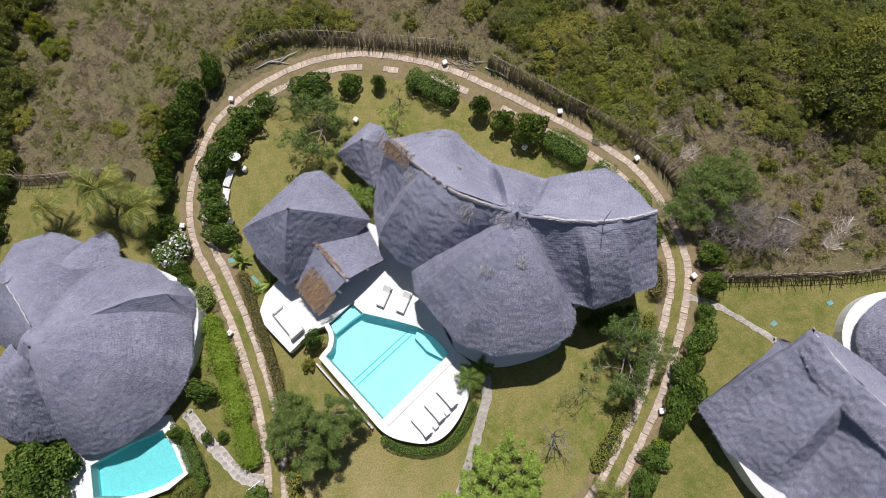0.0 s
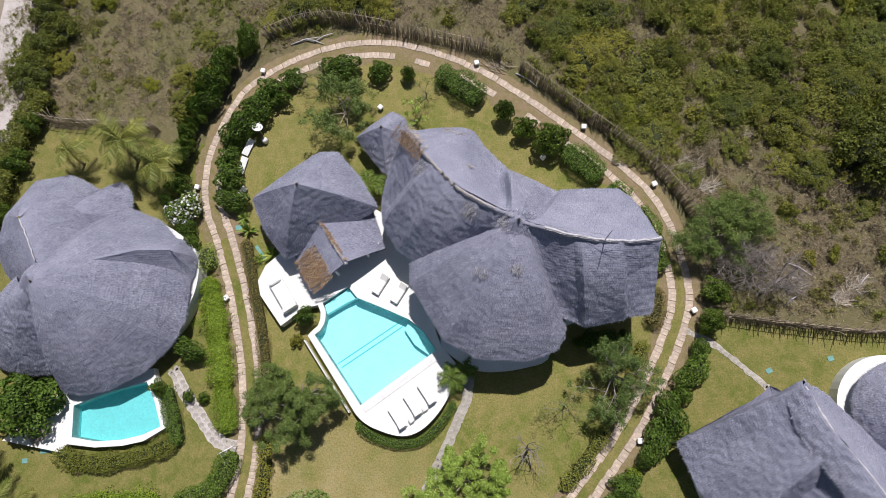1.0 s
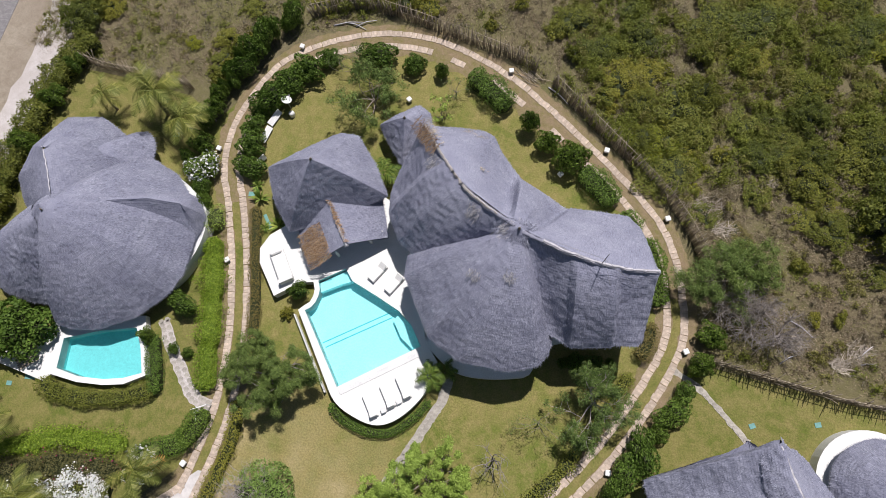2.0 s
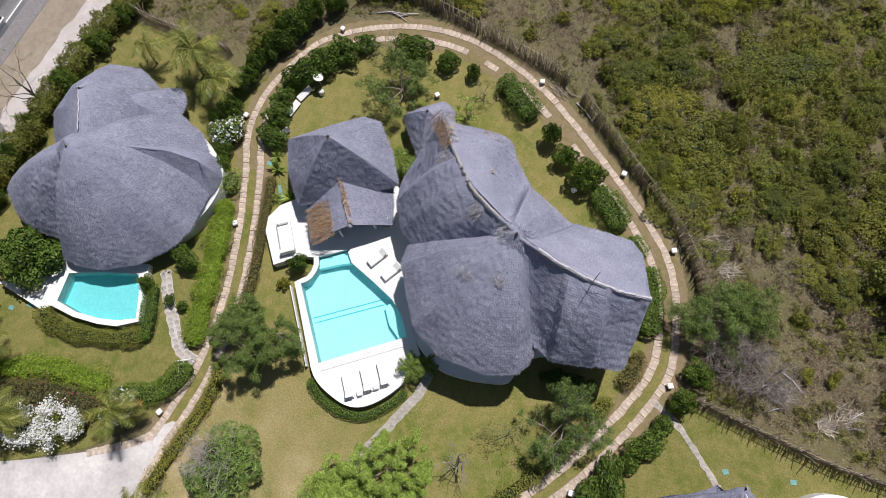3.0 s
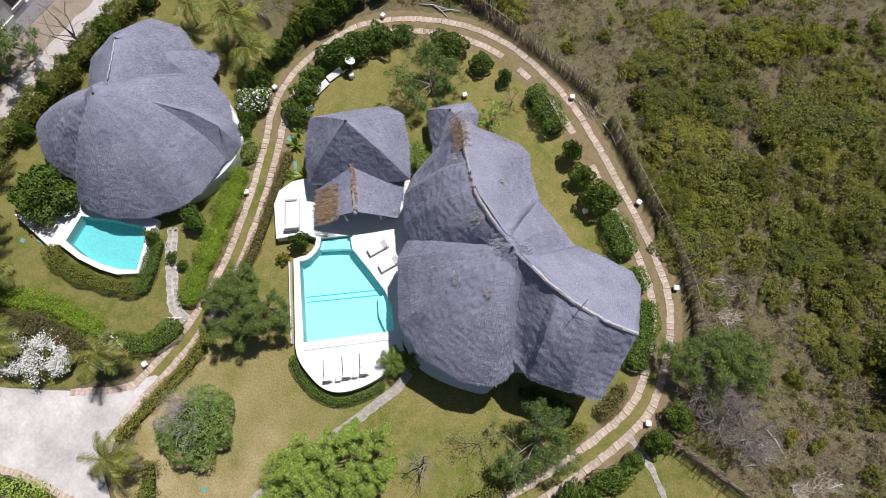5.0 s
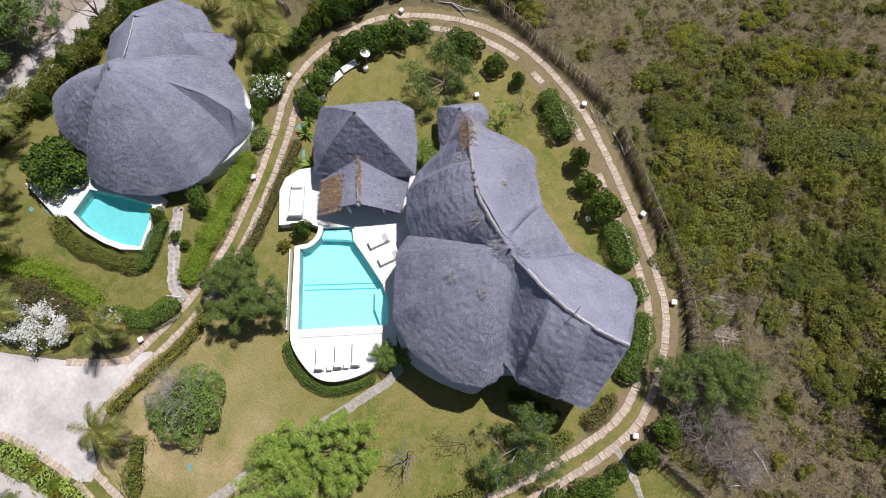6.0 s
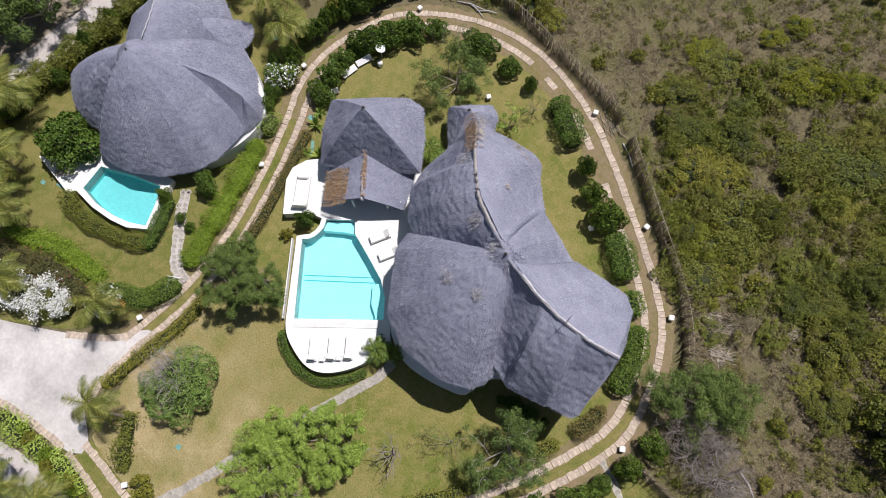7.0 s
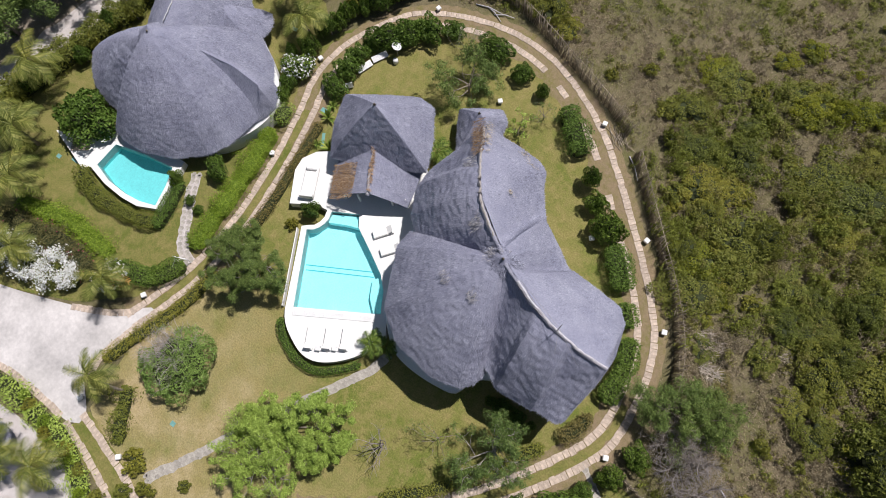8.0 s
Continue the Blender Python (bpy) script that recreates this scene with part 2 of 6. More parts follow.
def to_mesh(name, verts, faces, mat, uvs=None, smooth=False):
    me = bpy.data.meshes.new(name)
    me.from_pydata([tuple(map(float, v)) for v in verts], [], faces)
    me.materials.append(mat)
    if uvs is not None:
        layer = me.uv_layers.new(name="UVMap")
        idx = np.empty(len(me.loops), np.int32)
        me.loops.foreach_get("vertex_index", idx)
        layer.data.foreach_set("uv", np.asarray(uvs, np.float32)[idx].ravel())
    if smooth:
        me.polygons.foreach_set("use_smooth", [True] * len(me.polygons))
    me.update()
    return me


def bm_mesh(name, bm, mat):
    me = bpy.data.meshes.new(name)
    bm.normal_update()
    bm.to_mesh(me)
    bm.free()
    me.materials.append(mat)
    return me


def part(name, me, parent, label="", m=None):
    ob = new(name, me)
    if parent is not None:
        ob.parent = parent
    if m is not None:
        ob.matrix_basis = m
    return tagged(ob, label)


def thing(name, label, category, at=(0, 0, 0), group="", kind="", me=None):
    ob = new(name, me)
    ob.location = at
    return tagged(ob, label, category, group, kind)


def box_bm(bm, size, at=(0, 0, 0), bevel=0.02, turn=0.0):
    r = bmesh.ops.create_cube(bm, size=1.0)
    bmesh.ops.scale(bm, vec=size, verts=r["verts"])
    if bevel:
        es = {e for v in r["verts"] for e in v.link_edges}
        r2 = bmesh.ops.bevel(bm, geom=list(es), offset=bevel, segments=1, affect="EDGES")
        vs = list({v for f in r2["faces"] for v in f.verts} | {v for v in r["verts"] if v.is_valid})
    else:
        vs = r["verts"]
    bmesh.ops.rotate(bm, verts=vs, cent=(0, 0, 0), matrix=Matrix.Rotation(turn, 3, "Z"))
    bmesh.ops.translate(bm, verts=vs, vec=at)


def box(name, size, mat, bevel=0.02, at=(0, 0, 0), turn=0.0):
    bm = bmesh.new()
    box_bm(bm, size, at, bevel, turn)
    return bm_mesh(name, bm, mat)


def smooth_line(pts, step, closed=False):
    """Catmull-Rom curve through the points, sampled about every step."""
    p = np.asarray(pts, float)
    n = len(p)
    out = []
    for k in range(n if closed else n - 1):
        p0, p1, p2, p3 = (p[(k + d) % n] if closed else p[min(max(k + d, 0), n - 1)] for d in (-1, 0, 1, 2))
        m_ = max(1, int(round(np.linalg.norm(p2 - p1) / step)))
        for s in np.arange(m_) / m_:
            out.append(0.5 * (2 * p1 + (p2 - p0) * s + (2 * p0 - 5 * p1 + 4 * p2 - p3) * s**2 + (3 * p1 - p0 - 3 * p2 + p3) * s**3))
    if not closed:
        out.append(p[-1])
    return np.array(out)


def slab(name, outline, z0, z1, mat, holes=(), bevel=0.0):
    """A flat sheet or block over an outline, open where the holes are."""
    bm = bmesh.new()
    edges = []
    for loop in (outline, *holes):
        vs = [bm.verts.new((x, y, z1)) for x, y in loop]
        edges += [bm.edges.new((vs[k], vs[(k + 1) % len(vs)])) for k in range(len(vs))]
    bmesh.ops.triangle_fill(bm, use_beauty=True, use_dissolve=False, edges=edges)
    for f in bm.faces:
        if f.normal.z < 0:
            f.normal_flip()
    if z0 < z1 - 1e-4:
        rim = [e for e in bm.edges if e.is_boundary]
        r = bmesh.ops.extrude_edge_only(bm, edges=rim)
        bmesh.ops.translate(bm, verts=[v for v in r["geom"] if isinstance(v, bmesh.types.BMVert)], vec=(0, 0, z0 - z1))
        bmesh.ops.recalc_face_normals(bm, faces=bm.faces)
    return bm_mesh(name, bm, mat)


def ribbon(name, line, half, z, mat, wobble=0.0):
    """A strip of ground along a line, with uneven edges."""
    line = np.asarray(line)
    d = np.gradient(line, axis=0)
    d /= np.linalg.norm(d, axis=1)[:, None]
    nrm = np.c_[-d[:, 1], d[:, 0]]
    wa, wb = (half + rng.normal(0, wobble, len(line)) for _ in range(2))
    a, c = line + nrm * wa[:, None], line - nrm * wb[:, None]
    v = [(*p, z) for p in a] + [(*p, z) for p in c]
    n = len(line)
    return to_mesh(name, v, [(k, k + n, k + n + 1, k + 1) for k in range(n - 1)], mat)


def tube(name, pts, radii, mat, sides=6):
    """A round limb along points, with a radius at each."""
    pts = [Vector(p) for p in pts]
    v, f = [], []
    for k, p in enumerate(pts):
        d = (pts[min(k + 1, len(pts) - 1)] - pts[max(k - 1, 0)]).normalized()
        u = d.orthogonal().normalized()
        w = d.cross(u)
        for s in range(sides):
            a = 2 * math.pi * s / sides
            v.append(p + (u * math.cos(a) + w * math.sin(a)) * radii[k])
    for k in range(len(pts) - 1):
        for s in range(sides):
            s2 = (s + 1) % sides
            f.append((k * sides + s, k * sides + s2, (k + 1) * sides + s2, (k + 1) * sides + s))
    f.append(tuple(range(sides))[::-1])
    f.append(tuple(range((len(pts) - 1) * sides, len(pts) * sides)))
    return to_mesh(name, v, f, mat, smooth=True)


def join(name, meshes, mat):
    """Several meshes of one part as one."""
    v, f = [], []
    for me in meshes:
        o = len(v)
        v += [tuple(q.co) for q in me.vertices]
        f += [tuple(i + o for i in p.vertices) for p in me.polygons]
        bpy.data.meshes.remove(me)
    return to_mesh(name, v, f, mat)


def leaves_mesh(name, centres, normals, size, mat, narrow=0.5, jitter=0.6, tri=False):
    """Small pointed leaves at the centres, roughly facing along the normals."""
    c, nr = np.asarray(centres), np.asarray(normals)
    n = len(c)
    nr = nr + rng.normal(0, jitter, (n, 3))
    nr /= np.linalg.norm(nr, axis=1)[:, None] + 1e-9
    r = rng.normal(size=(n, 3))
    u = np.cross(nr, r)
    u /= np.linalg.norm(u, axis=1)[:, None] + 1e-9
    w = np.cross(nr, u)
    s = (np.asarray(size) * rng.uniform(0.6, 1.35, n))[:, None]
    if tri:
        v = np.stack([c - u * s - w * s * narrow, c - u * s * 0.6 + w * s * narrow, c + u * s], 1).reshape(-1, 3)
    else:
        v = np.stack([c - u * s, c + w * s * narrow, c + u * s, c - w * s * narrow], 1).reshape(-1, 3)
    q = 3 if tri else 4
    k = np.arange(n)[:, None] * q
    return to_mesh(name, v, (k + np.arange(q)).tolist(), mat)


# ---- ground, lawns, roads ----
def disc(r, n=64):
    return [(r * math.cos(2 * math.pi * k / n), r * math.sin(2 * math.pi * k / n)) for k in range(n)]


POOL = [(-12.6, 8.1), (-10.5, 9.7), (-9.6, 8.75), (-7.2, 7.95), (-4.9, 7.1), (-3.6, 6.2), (-2.3, 4.6), (-8.4, -0.35), (-13.0, 5.3), (-12.55, 5.7), (-12.3, 6.2), (-12.2, 6.8), (-12.25, 7.4)]
WEST_POOL = [(-33.6, -2.0), (-33.2, -4.6), (-31.0, -4.8), (-28.7, -4.5), (-27.0, -4.0), (-25.5, -3.2), (-26.4, -1.2), (-27.4, 0.4), (-30.5, -0.6)]
ground = thing("ground", "dry brown earth with sparse weeds and low scrub", "ground", kind="structure", me=slab("ground", disc(2500), -0.03, -0.03, M["wild"], [POOL, WEST_POOL]))

OUTER = smooth_line([(-19.3, -11.5), (-18.9, -9.0), (-18.6, -6.2), (-18.6, -3.4), (-19.0, -0.2), (-19.5, 2.4), (-20.2, 4.8), (-21.5, 8.7), (-23.5, 13.5), (-25.1, 16.9),
                     (-25.6, 20.9), (-25.0, 24.2), (-23.5, 28.2), (-20.9, 30.9), (-17.5, 32.9), (-13.8, 34.2), (-9.5, 34.6), (-5.1, 33.8),
                     (-0.2, 31.9), (3.9, 29.4), (7.9, 26.6), (11.3, 24.1), (14.1, 21.8), (16.3, 19.4), (17.8, 16.5), (18.6, 13.8),
                     (19.1, 11.3), (18.9, 8.8), (17.6, 5.0), (15.0, -0.5), (11.9, -5.2), (9.0, -8.9), (5.0, -12.5)], 0.5)


def offset(line, d):
    """The line shifted sideways, to its right."""
    t = np.gradient(np.asarray(line), axis=0)
    t /= np.linalg.norm(t, axis=1)[:, None]
    return np.asarray(line) + np.c_[t[:, 1], -t[:, 0]] * d


INNER = offset(OUTER, 1.42)
MIDDLE = offset(OUTER, 0.71)
lawn_in = offset(OUTER, 1.7)[::3]
lawn_main = thing("lawn", "mown green lawn with dry yellow patches round the villa", "lawn", kind="structure",
                  me=slab("lawn", [tuple(p) for p in lawn_in] + [(2, -16), (-5, -20), (-11, -20.5), (-15, -19), (-16.5, -14)], 0.015, 0.015, M["lawn_dry"], [POOL]))
west_line = [tuple(p) for p in offset(OUTER, -0.6)[4:110:4]]
lawn_west = thing("lawn", "mown green lawn with dry patches beside the hedge", "lawn", kind="structure",
                  me=slab("lawn", west_line[:22] + [(-27.5, 21.5), (-31, 23.6), (-38.5, 24.2), (-44.5, 24.3), (-46.5, 19), (-46.6, 8), (-46.2, -4), (-45, -12), (-40, -20), (-31, -19), (-24, -14.5)], 0.01, 0.01, M["lawn"], [WEST_POOL]))
lawn_east = thing("lawn", "sunlit mown lawn behind the stake fence", "lawn", kind="structure",
                  me=slab("lawn", [(20.3, 8.6), (24.5, 8.4), (32.5, 8.1), (40, 8.4), (44, -20), (14, -20), (10.5, -9.0), (13.4, -4.8), (16.2, -0.6), (18.6, 4.8)], 0.01, 0.01, M["lawn"]))
bed = thing("track_bed", "sandy soil and worn grass between two rows of pavers", "path", kind="structure", me=ribbon("track_bed", MIDDLE, 1.75, 0.03, M["bed"], 0.12))
grass_strip = thing("grass_strip", "worn grass strip between two paver rows", "grass strip", kind="structure", me=ribbon("grass_strip", MIDDLE[:52], 0.36, 0.036, M["lawn"], 0.06))
grass_east = thing("grass_strip", "worn grass strip between two paver rows", "grass strip", kind="structure", me=ribbon("grass_strip", MIDDLE[-62:], 0.36, 0.036, M["lawn"], 0.06))

road = thing("road", "pale coral sand road beside the west hedge", "road", kind="structure",
             me=ribbon("road", smooth_line([(-49.4, -40), (-49.2, -10), (-49.0, 4), (-48.6, 10), (-48.2, 16), (-48.0, 22), (-47.8, 27), (-49.5, 40), (-54, 60)], 1.5), 1.9, 0.0, M["sand"], 0.15))
verge = thing("road_verge", "brown dusty verge beside the sand road", "verge", kind="structure",
              me=ribbon("road_verge", smooth_line([(-53.2, -40), (-53.0, 4), (-52.4, 12), (-51.9, 18), (-51.7, 26), (-53, 40), (-58, 60)], 1.5), 2.4, -0.012, M["verge"], 0.2))
brick_paving = thing("pavement", "grey brick paving below the white house wall", "pavement", kind="structure",
                     me=slab("pavement", [(-56.1, 8.0), (-54.3, 8.0), (-53.9, 14.8), (-53.7, 23.0), (-53.9, 34.0), (-56.1, 34.0)], -0.05, 0.02, M["brick"]))
drive = thing("driveway", "pale stained concrete driveway with a stone kerb", "driveway", kind="structure",
              me=slab("driveway", [tuple(p) for p in smooth_line([(-17.6, -9.6), (-19.1, -10.6), (-21.0, -13.0), (-24.2, -15.0), (-30.1, -18.3), (-38, -22), (-40, -30), (-30, -27), (-24.2, -22.7), (-20.2, -21.7), (-15.4, -21.1), (-14.8, -19.6), (-18.2, -17.2), (-17.9, -14.0)], 0.8, True)], 0.042, 0.042, M["concrete"]))
sand_bl = thing("sand_yard", "pale sandy yard below the driveway hedge", "yard", kind="structure",
                me=slab("sand_yard", [tuple(p) for p in smooth_line([(-30, -27.5), (-21, -24.6), (-17.1, -23.6), (-13.4, -23.2), (-9.2, -23.9), (-5, -26), (-6, -40), (-32, -40)], 1.0, True)], 0.012, 0.012, M["sand"]))


# ---- thatched roofs ----
def straight_line(pts, step, closed=False):
    """Straight runs through the points, with the corners slightly eased."""
    p = np.asarray(pts, float)
    if closed:
        p = np.vstack([p, p[:1]])
    out = []
    for a, c in zip(p, p[1:]):
        m_ = max(2, int(round(np.linalg.norm(c - a) / step)))
        out += [a + (c - a) * s for s in np.arange(m_) / m_]
    if not closed:
        out.append(p[-1])
    out = np.array(out)
    eased = out.copy()
    eased[1:-1] = 0.12 * out[:-2] + 0.76 * out[1:-1] + 0.12 * out[2:]
    return eased


def thatch(house, stations, closed=False, name="thatch", bulge=0.25, lumpy=0.10, density=170, mat="thatch", fibre="strand", eave=0.32, label="", sharp=False, step=0.012):
    """A slope of palm thatch hung from ridge points down to eave points, in overlapping courses with loose fibres."""
    st = np.array([(*q[0], *q[1], q[2] if len(q) > 2 else bulge) for q in stations], float)
    line = straight_line(st, 0.45, closed) if sharp else smooth_line(st, 0.45, closed)
    if closed:
        line = np.vstack([line, line[:1]])
    # twice as many columns, so that the bundles of each course can be told apart
    fine_ = np.empty((2 * len(line) - 1, 7))
    fine_[::2], fine_[1::2] = line, (line[:-1] + line[1:]) / 2
    line = fine_
    top, low, swell = line[:, :3], line[:, 3:6], line[:, 6]
    cols = len(line)
    span = np.linalg.norm(low - top, axis=1).mean()
    courses = max(3, int(round(span / 0.21)))
    rows = courses * 3
    # each course swells outwards to a thick lower edge, then drops back to the next one
    t = np.array([(c + o) / courses for c in range(courses) for o in (0.0, 0.5, 0.9)] + [1.0])
    rag = np.zeros((cols, rows + 1))
    rag[:, 2::3] = rng.normal(0, 0.06, (cols, courses)) / courses
    rag[:, 3:-1:3] = rag[:, 2:-3:3]
    wander = np.array([[noise.noise(Vector((low[i, 0] * 0.5, low[i, 1] * 0.5, c * 0.45))) for c in range(courses)] for i in range(cols)])
    rag[:, 1:] += np.repeat(wander, 3, 1) * (0.45 / courses) * (4 * t * (1 - t))[None, 1:]
    tt = t[None] + rag
    g = top[:, None] * (1 - tt)[:, :, None] + low[:, None] * tt[:, :, None]
    g[:, :, 2] += swell[:, None] * (4 * tt * (1 - tt))
    du = np.gradient(g, axis=0)
    dv = np.gradient(g, axis=1)
    nr = np.cross(dv, du)
    nr /= np.linalg.norm(nr, axis=2)[:, :, None] + 1e-9
    if nr[:, rows // 2, 2].mean() < 0:
        nr = -nr
    flat = g.reshape(-1, 3)
    bumps = np.array([noise.noise(Vector(p) * 0.55) * lumpy + noise.noise(Vector(p) * 2.3) * lumpy * 0.6 for p in flat]).reshape(cols, rows + 1)
    saw = np.tile([0.0, 0.5, 1.0], courses + 1)[: rows + 1] * step
    shag = rng.normal(0, 0.22, (cols, rows + 1)) * (saw[None] + 0.006)
    g = g + nr * (bumps + saw[None] + shag)[:, :, None]
    if closed:
        g[-1] = g[0]
    inward = (top - low) * np.array([1, 1, 0])
    inward /= np.linalg.norm(inward, axis=1)[:, None] + 1e-9
    ragged = rng.normal(0, 0.05, (cols, 1))
    if closed:
        ragged[-1] = ragged[0]
    r1 = g[:, -1] + np.array([0, 0, -eave]) + inward * 0.12 + ragged * np.array([0, 0, 1])
    r2 = r1 + inward * 0.9 + np.array([0, 0, 0.45])
    full = np.concatenate([g, r1[:, None], r2[:, None]], 1)
    nrow = full.shape[1]
    u = np.r_[0, np.cumsum(np.linalg.norm(np.diff(low, axis=0), axis=1))]
    vlen = np.r_[t * span, span + 0.3, span + 1.2]
    uv = np.stack(np.meshgrid(u, vlen, indexing="ij"), 2).reshape(-1, 2)
    faces = [(a * nrow + k, (a + 1) * nrow + k, (a + 1) * nrow + k + 1, a * nrow + k + 1) for a in range(cols - 1) for k in range(nrow - 1)]
    body = part(name, to_mesh(name, full.reshape(-1, 3), faces, M[mat], uv), house, label)
    # loose fibres
    area = span * u[-1] * 0.6
    want = int(area * density * 1.5)
    a = rng.uniform(0, cols - 1.001, want * 2)
    k = np.sqrt(rng.uniform(0.0, 1, want * 2)) * (rows - 0.001)
    edge = rng.uniform(0, cols - 1.001, int(u[-1] * 28))
    a, k = np.r_[a, edge], np.r_[k, rng.uniform(rows - 2.0, rows - 0.01, len(edge))]
    ai, ki = a.astype(int), k.astype(int)
    wide = np.linalg.norm(g[np.minimum(ai + 1, cols - 1), ki] - g[ai, ki], axis=1)
    keep = rng.uniform(0, 0.45, len(a)) < wide
    ai, ki, a, k = ai[keep], ki[keep], a[keep], k[keep]
    fa, fk = (a - ai)[:, None], (k - ki)[:, None]
    p = (g[ai, ki] * (1 - fa) + g[ai + 1, ki] * fa) * (1 - fk) + (g[ai, ki + 1] * (1 - fa) + g[ai + 1, ki + 1] * fa) * fk
    down = g[ai, ki + 1] - g[ai, ki]
    down /= np.linalg.norm(down, axis=1)[:, None] + 1e-9
    n_ = nr[ai, ki]
    side = np.cross(n_, down)
    n = len(p)
    ln = rng.uniform(0.1, 0.3, n)[:, None]
    w = rng.uniform(0.007, 0.015, n)[:, None]
    skew = rng.normal(0, 0.22, n)[:, None]
    tip = p + (down + side * skew) * ln + n_ * rng.uniform(0.02, 0.075, n)[:, None] - np.array([0, 0, 0.02])
    p = p + n_ * 0.015
    v = np.stack([p - side * w, p + side * w, tip], 1).reshape(-1, 3)
    part("thatch_fringe", to_mesh("thatch_fringe", v, (np.arange(n)[:, None] * 3 + np.arange(3)).tolist(), M[fibre]), body)
    return body


def ridge_cap(house, pts, r=0.075, mat="cap", label="pale mortar ridge roll", poles=True, pole_mat="cap"):
    """A flat weathered roll along the ridge, held by two thin poles, with a fringe of stub ends on its shaded side."""
    line = smooth_line(pts, 0.3)
    line = line + rng.normal(0, 0.02, line.shape)
    d = np.gradient(line, axis=0)
    d /= np.linalg.norm(d, axis=1)[:, None]
    side = np.c_[d[:, 1], -d[:, 0], np.zeros(len(d))]
    roll_ = tube("ridge_cap", line, [r * rng.uniform(0.75, 1.25) for _ in line], M[mat], 7)
    cap = part("ridge_cap", roll_, house, label)
    if poles:
        part("ridge_bed", tube("ridge_bed", line + np.array([0, 0, -0.21]), [0.2 * rng.uniform(0.9, 1.1) for _ in line], M["roll"], 7), cap, "thatch roll below the ridge")
        for k in (-1, 1):
            ln = line + side * (r * 1.25 * k) + np.array([0, 0, -0.02]) + rng.normal(0, 0.012, line.shape)
            part("ridge_pole", tube("ridge_pole", ln, [0.024 * rng.uniform(0.7, 1.3) for _ in ln], M[pole_mat], 5), cap, "thin pole along the ridge")
    return cap


def tufts(house, centre, spread, count, mat, length=0.6, label="", name="loose_thatch", slope=None):
    """A patch of loose thatch lying on the slope: fibres over an oblong of the given two half-axes."""
    ax, ay = Vector(spread[0]), Vector(spread[1])
    n_ = ax.cross(ay).normalized()
    if n_.z < 0:
        n_ = -n_
    v = []
    for _ in range(count):
        p = Vector(centre) + ax * max(-1.0, min(1.0, rng.normal(0, 0.6))) + ay * max(-1.0, min(0.7, rng.normal(-0.1, 0.55))) + n_ * (0.06 + rng.uniform(0, 0.08))
        d = (ay.normalized() + ax.normalized() * rng.normal(0, 0.45)).normalized() * length * rng.uniform(0.5, 1.2)
        s = d.cross(n_).normalized() * rng.uniform(0.012, 0.032)
        v += [p - s, p + s, p + d + n_ * rng.uniform(-0.05, 0.08)]
    ob = part(name, to_mesh(name, v, [(3 * k, 3 * k + 1, 3 * k + 2) for k in range(count)], M[mat]), house, label)
    return tagged(ob, label, "", "", "stuff")


def finial(house, at):
    v = [tube("finial", [at, (at[0] + 0.05, at[1], at[2] + 0.35)], [0.12, 0.04], M["bark"])]
    return part("finial", v[0], house, "dark tuft of bound palm at the peak")


# main villa
villa = thing("thatched_villa", "large white villa under a grey three-winged palm thatch roof", "villa")
PEAK = (3.8, 13.2, 11.3)
WEST_RIDGE = [(-5.2, 20.7, 9.7), (-3.0, 18.0, 10.7), (-0.9, 15.8, 11.2), (0.8, 14.7, 11.3), (2.1, 14.1, 11.3)]
EAST_RIDGE = [(5.6, 12.8, 11.62), (7.4, 12.35, 11.6), (9.9, 12.15, 11.2), (12.22, 12.36, 10.62), (14.13, 12.78, 10.12)]
plinth_line = smooth_line([(-0.4, 3.8), (1.4, 3.1), (3.5, 3.2), (5.6, 3.7), (7.1, 4.4), (7.6, 6.4), (9.4, 7.7), (13.2, 8.6), (14.4, 10.4), (14.2, 14.6), (13.0, 16.8), (9, 17.4),
                           (6, 17.8), (2.6, 19.4), (-1.8, 22.3), (-6.8, 22.2), (-7.3, 16.2), (-3.9, 12.2), (-3.2, 8.6), (-2.0, 5.2)], 0.5, True)
part("plinth", slab("plinth", [tuple(p) for p in plinth_line], -0.1, 1.0, M["white"]), villa, "rounded white plaster base")
c0 = plinth_line.mean(0)
part("wall", slab("wall", [tuple(p) for p in c0 + (plinth_line - c0) * 0.85], 1.0, 4.2, M["white"]), villa)


def eaved(stations, lift=2.0):
    """Stations with their eave points brought up to the eave height, drawn in a little."""
    k = 1 - lift / 50.5
    return [(a, (5.5 + (c[0] - 5.5) * k, 1.0 + (c[1] - 1.0) * k, c[2] + lift), *more) for a, c, *more in stations]


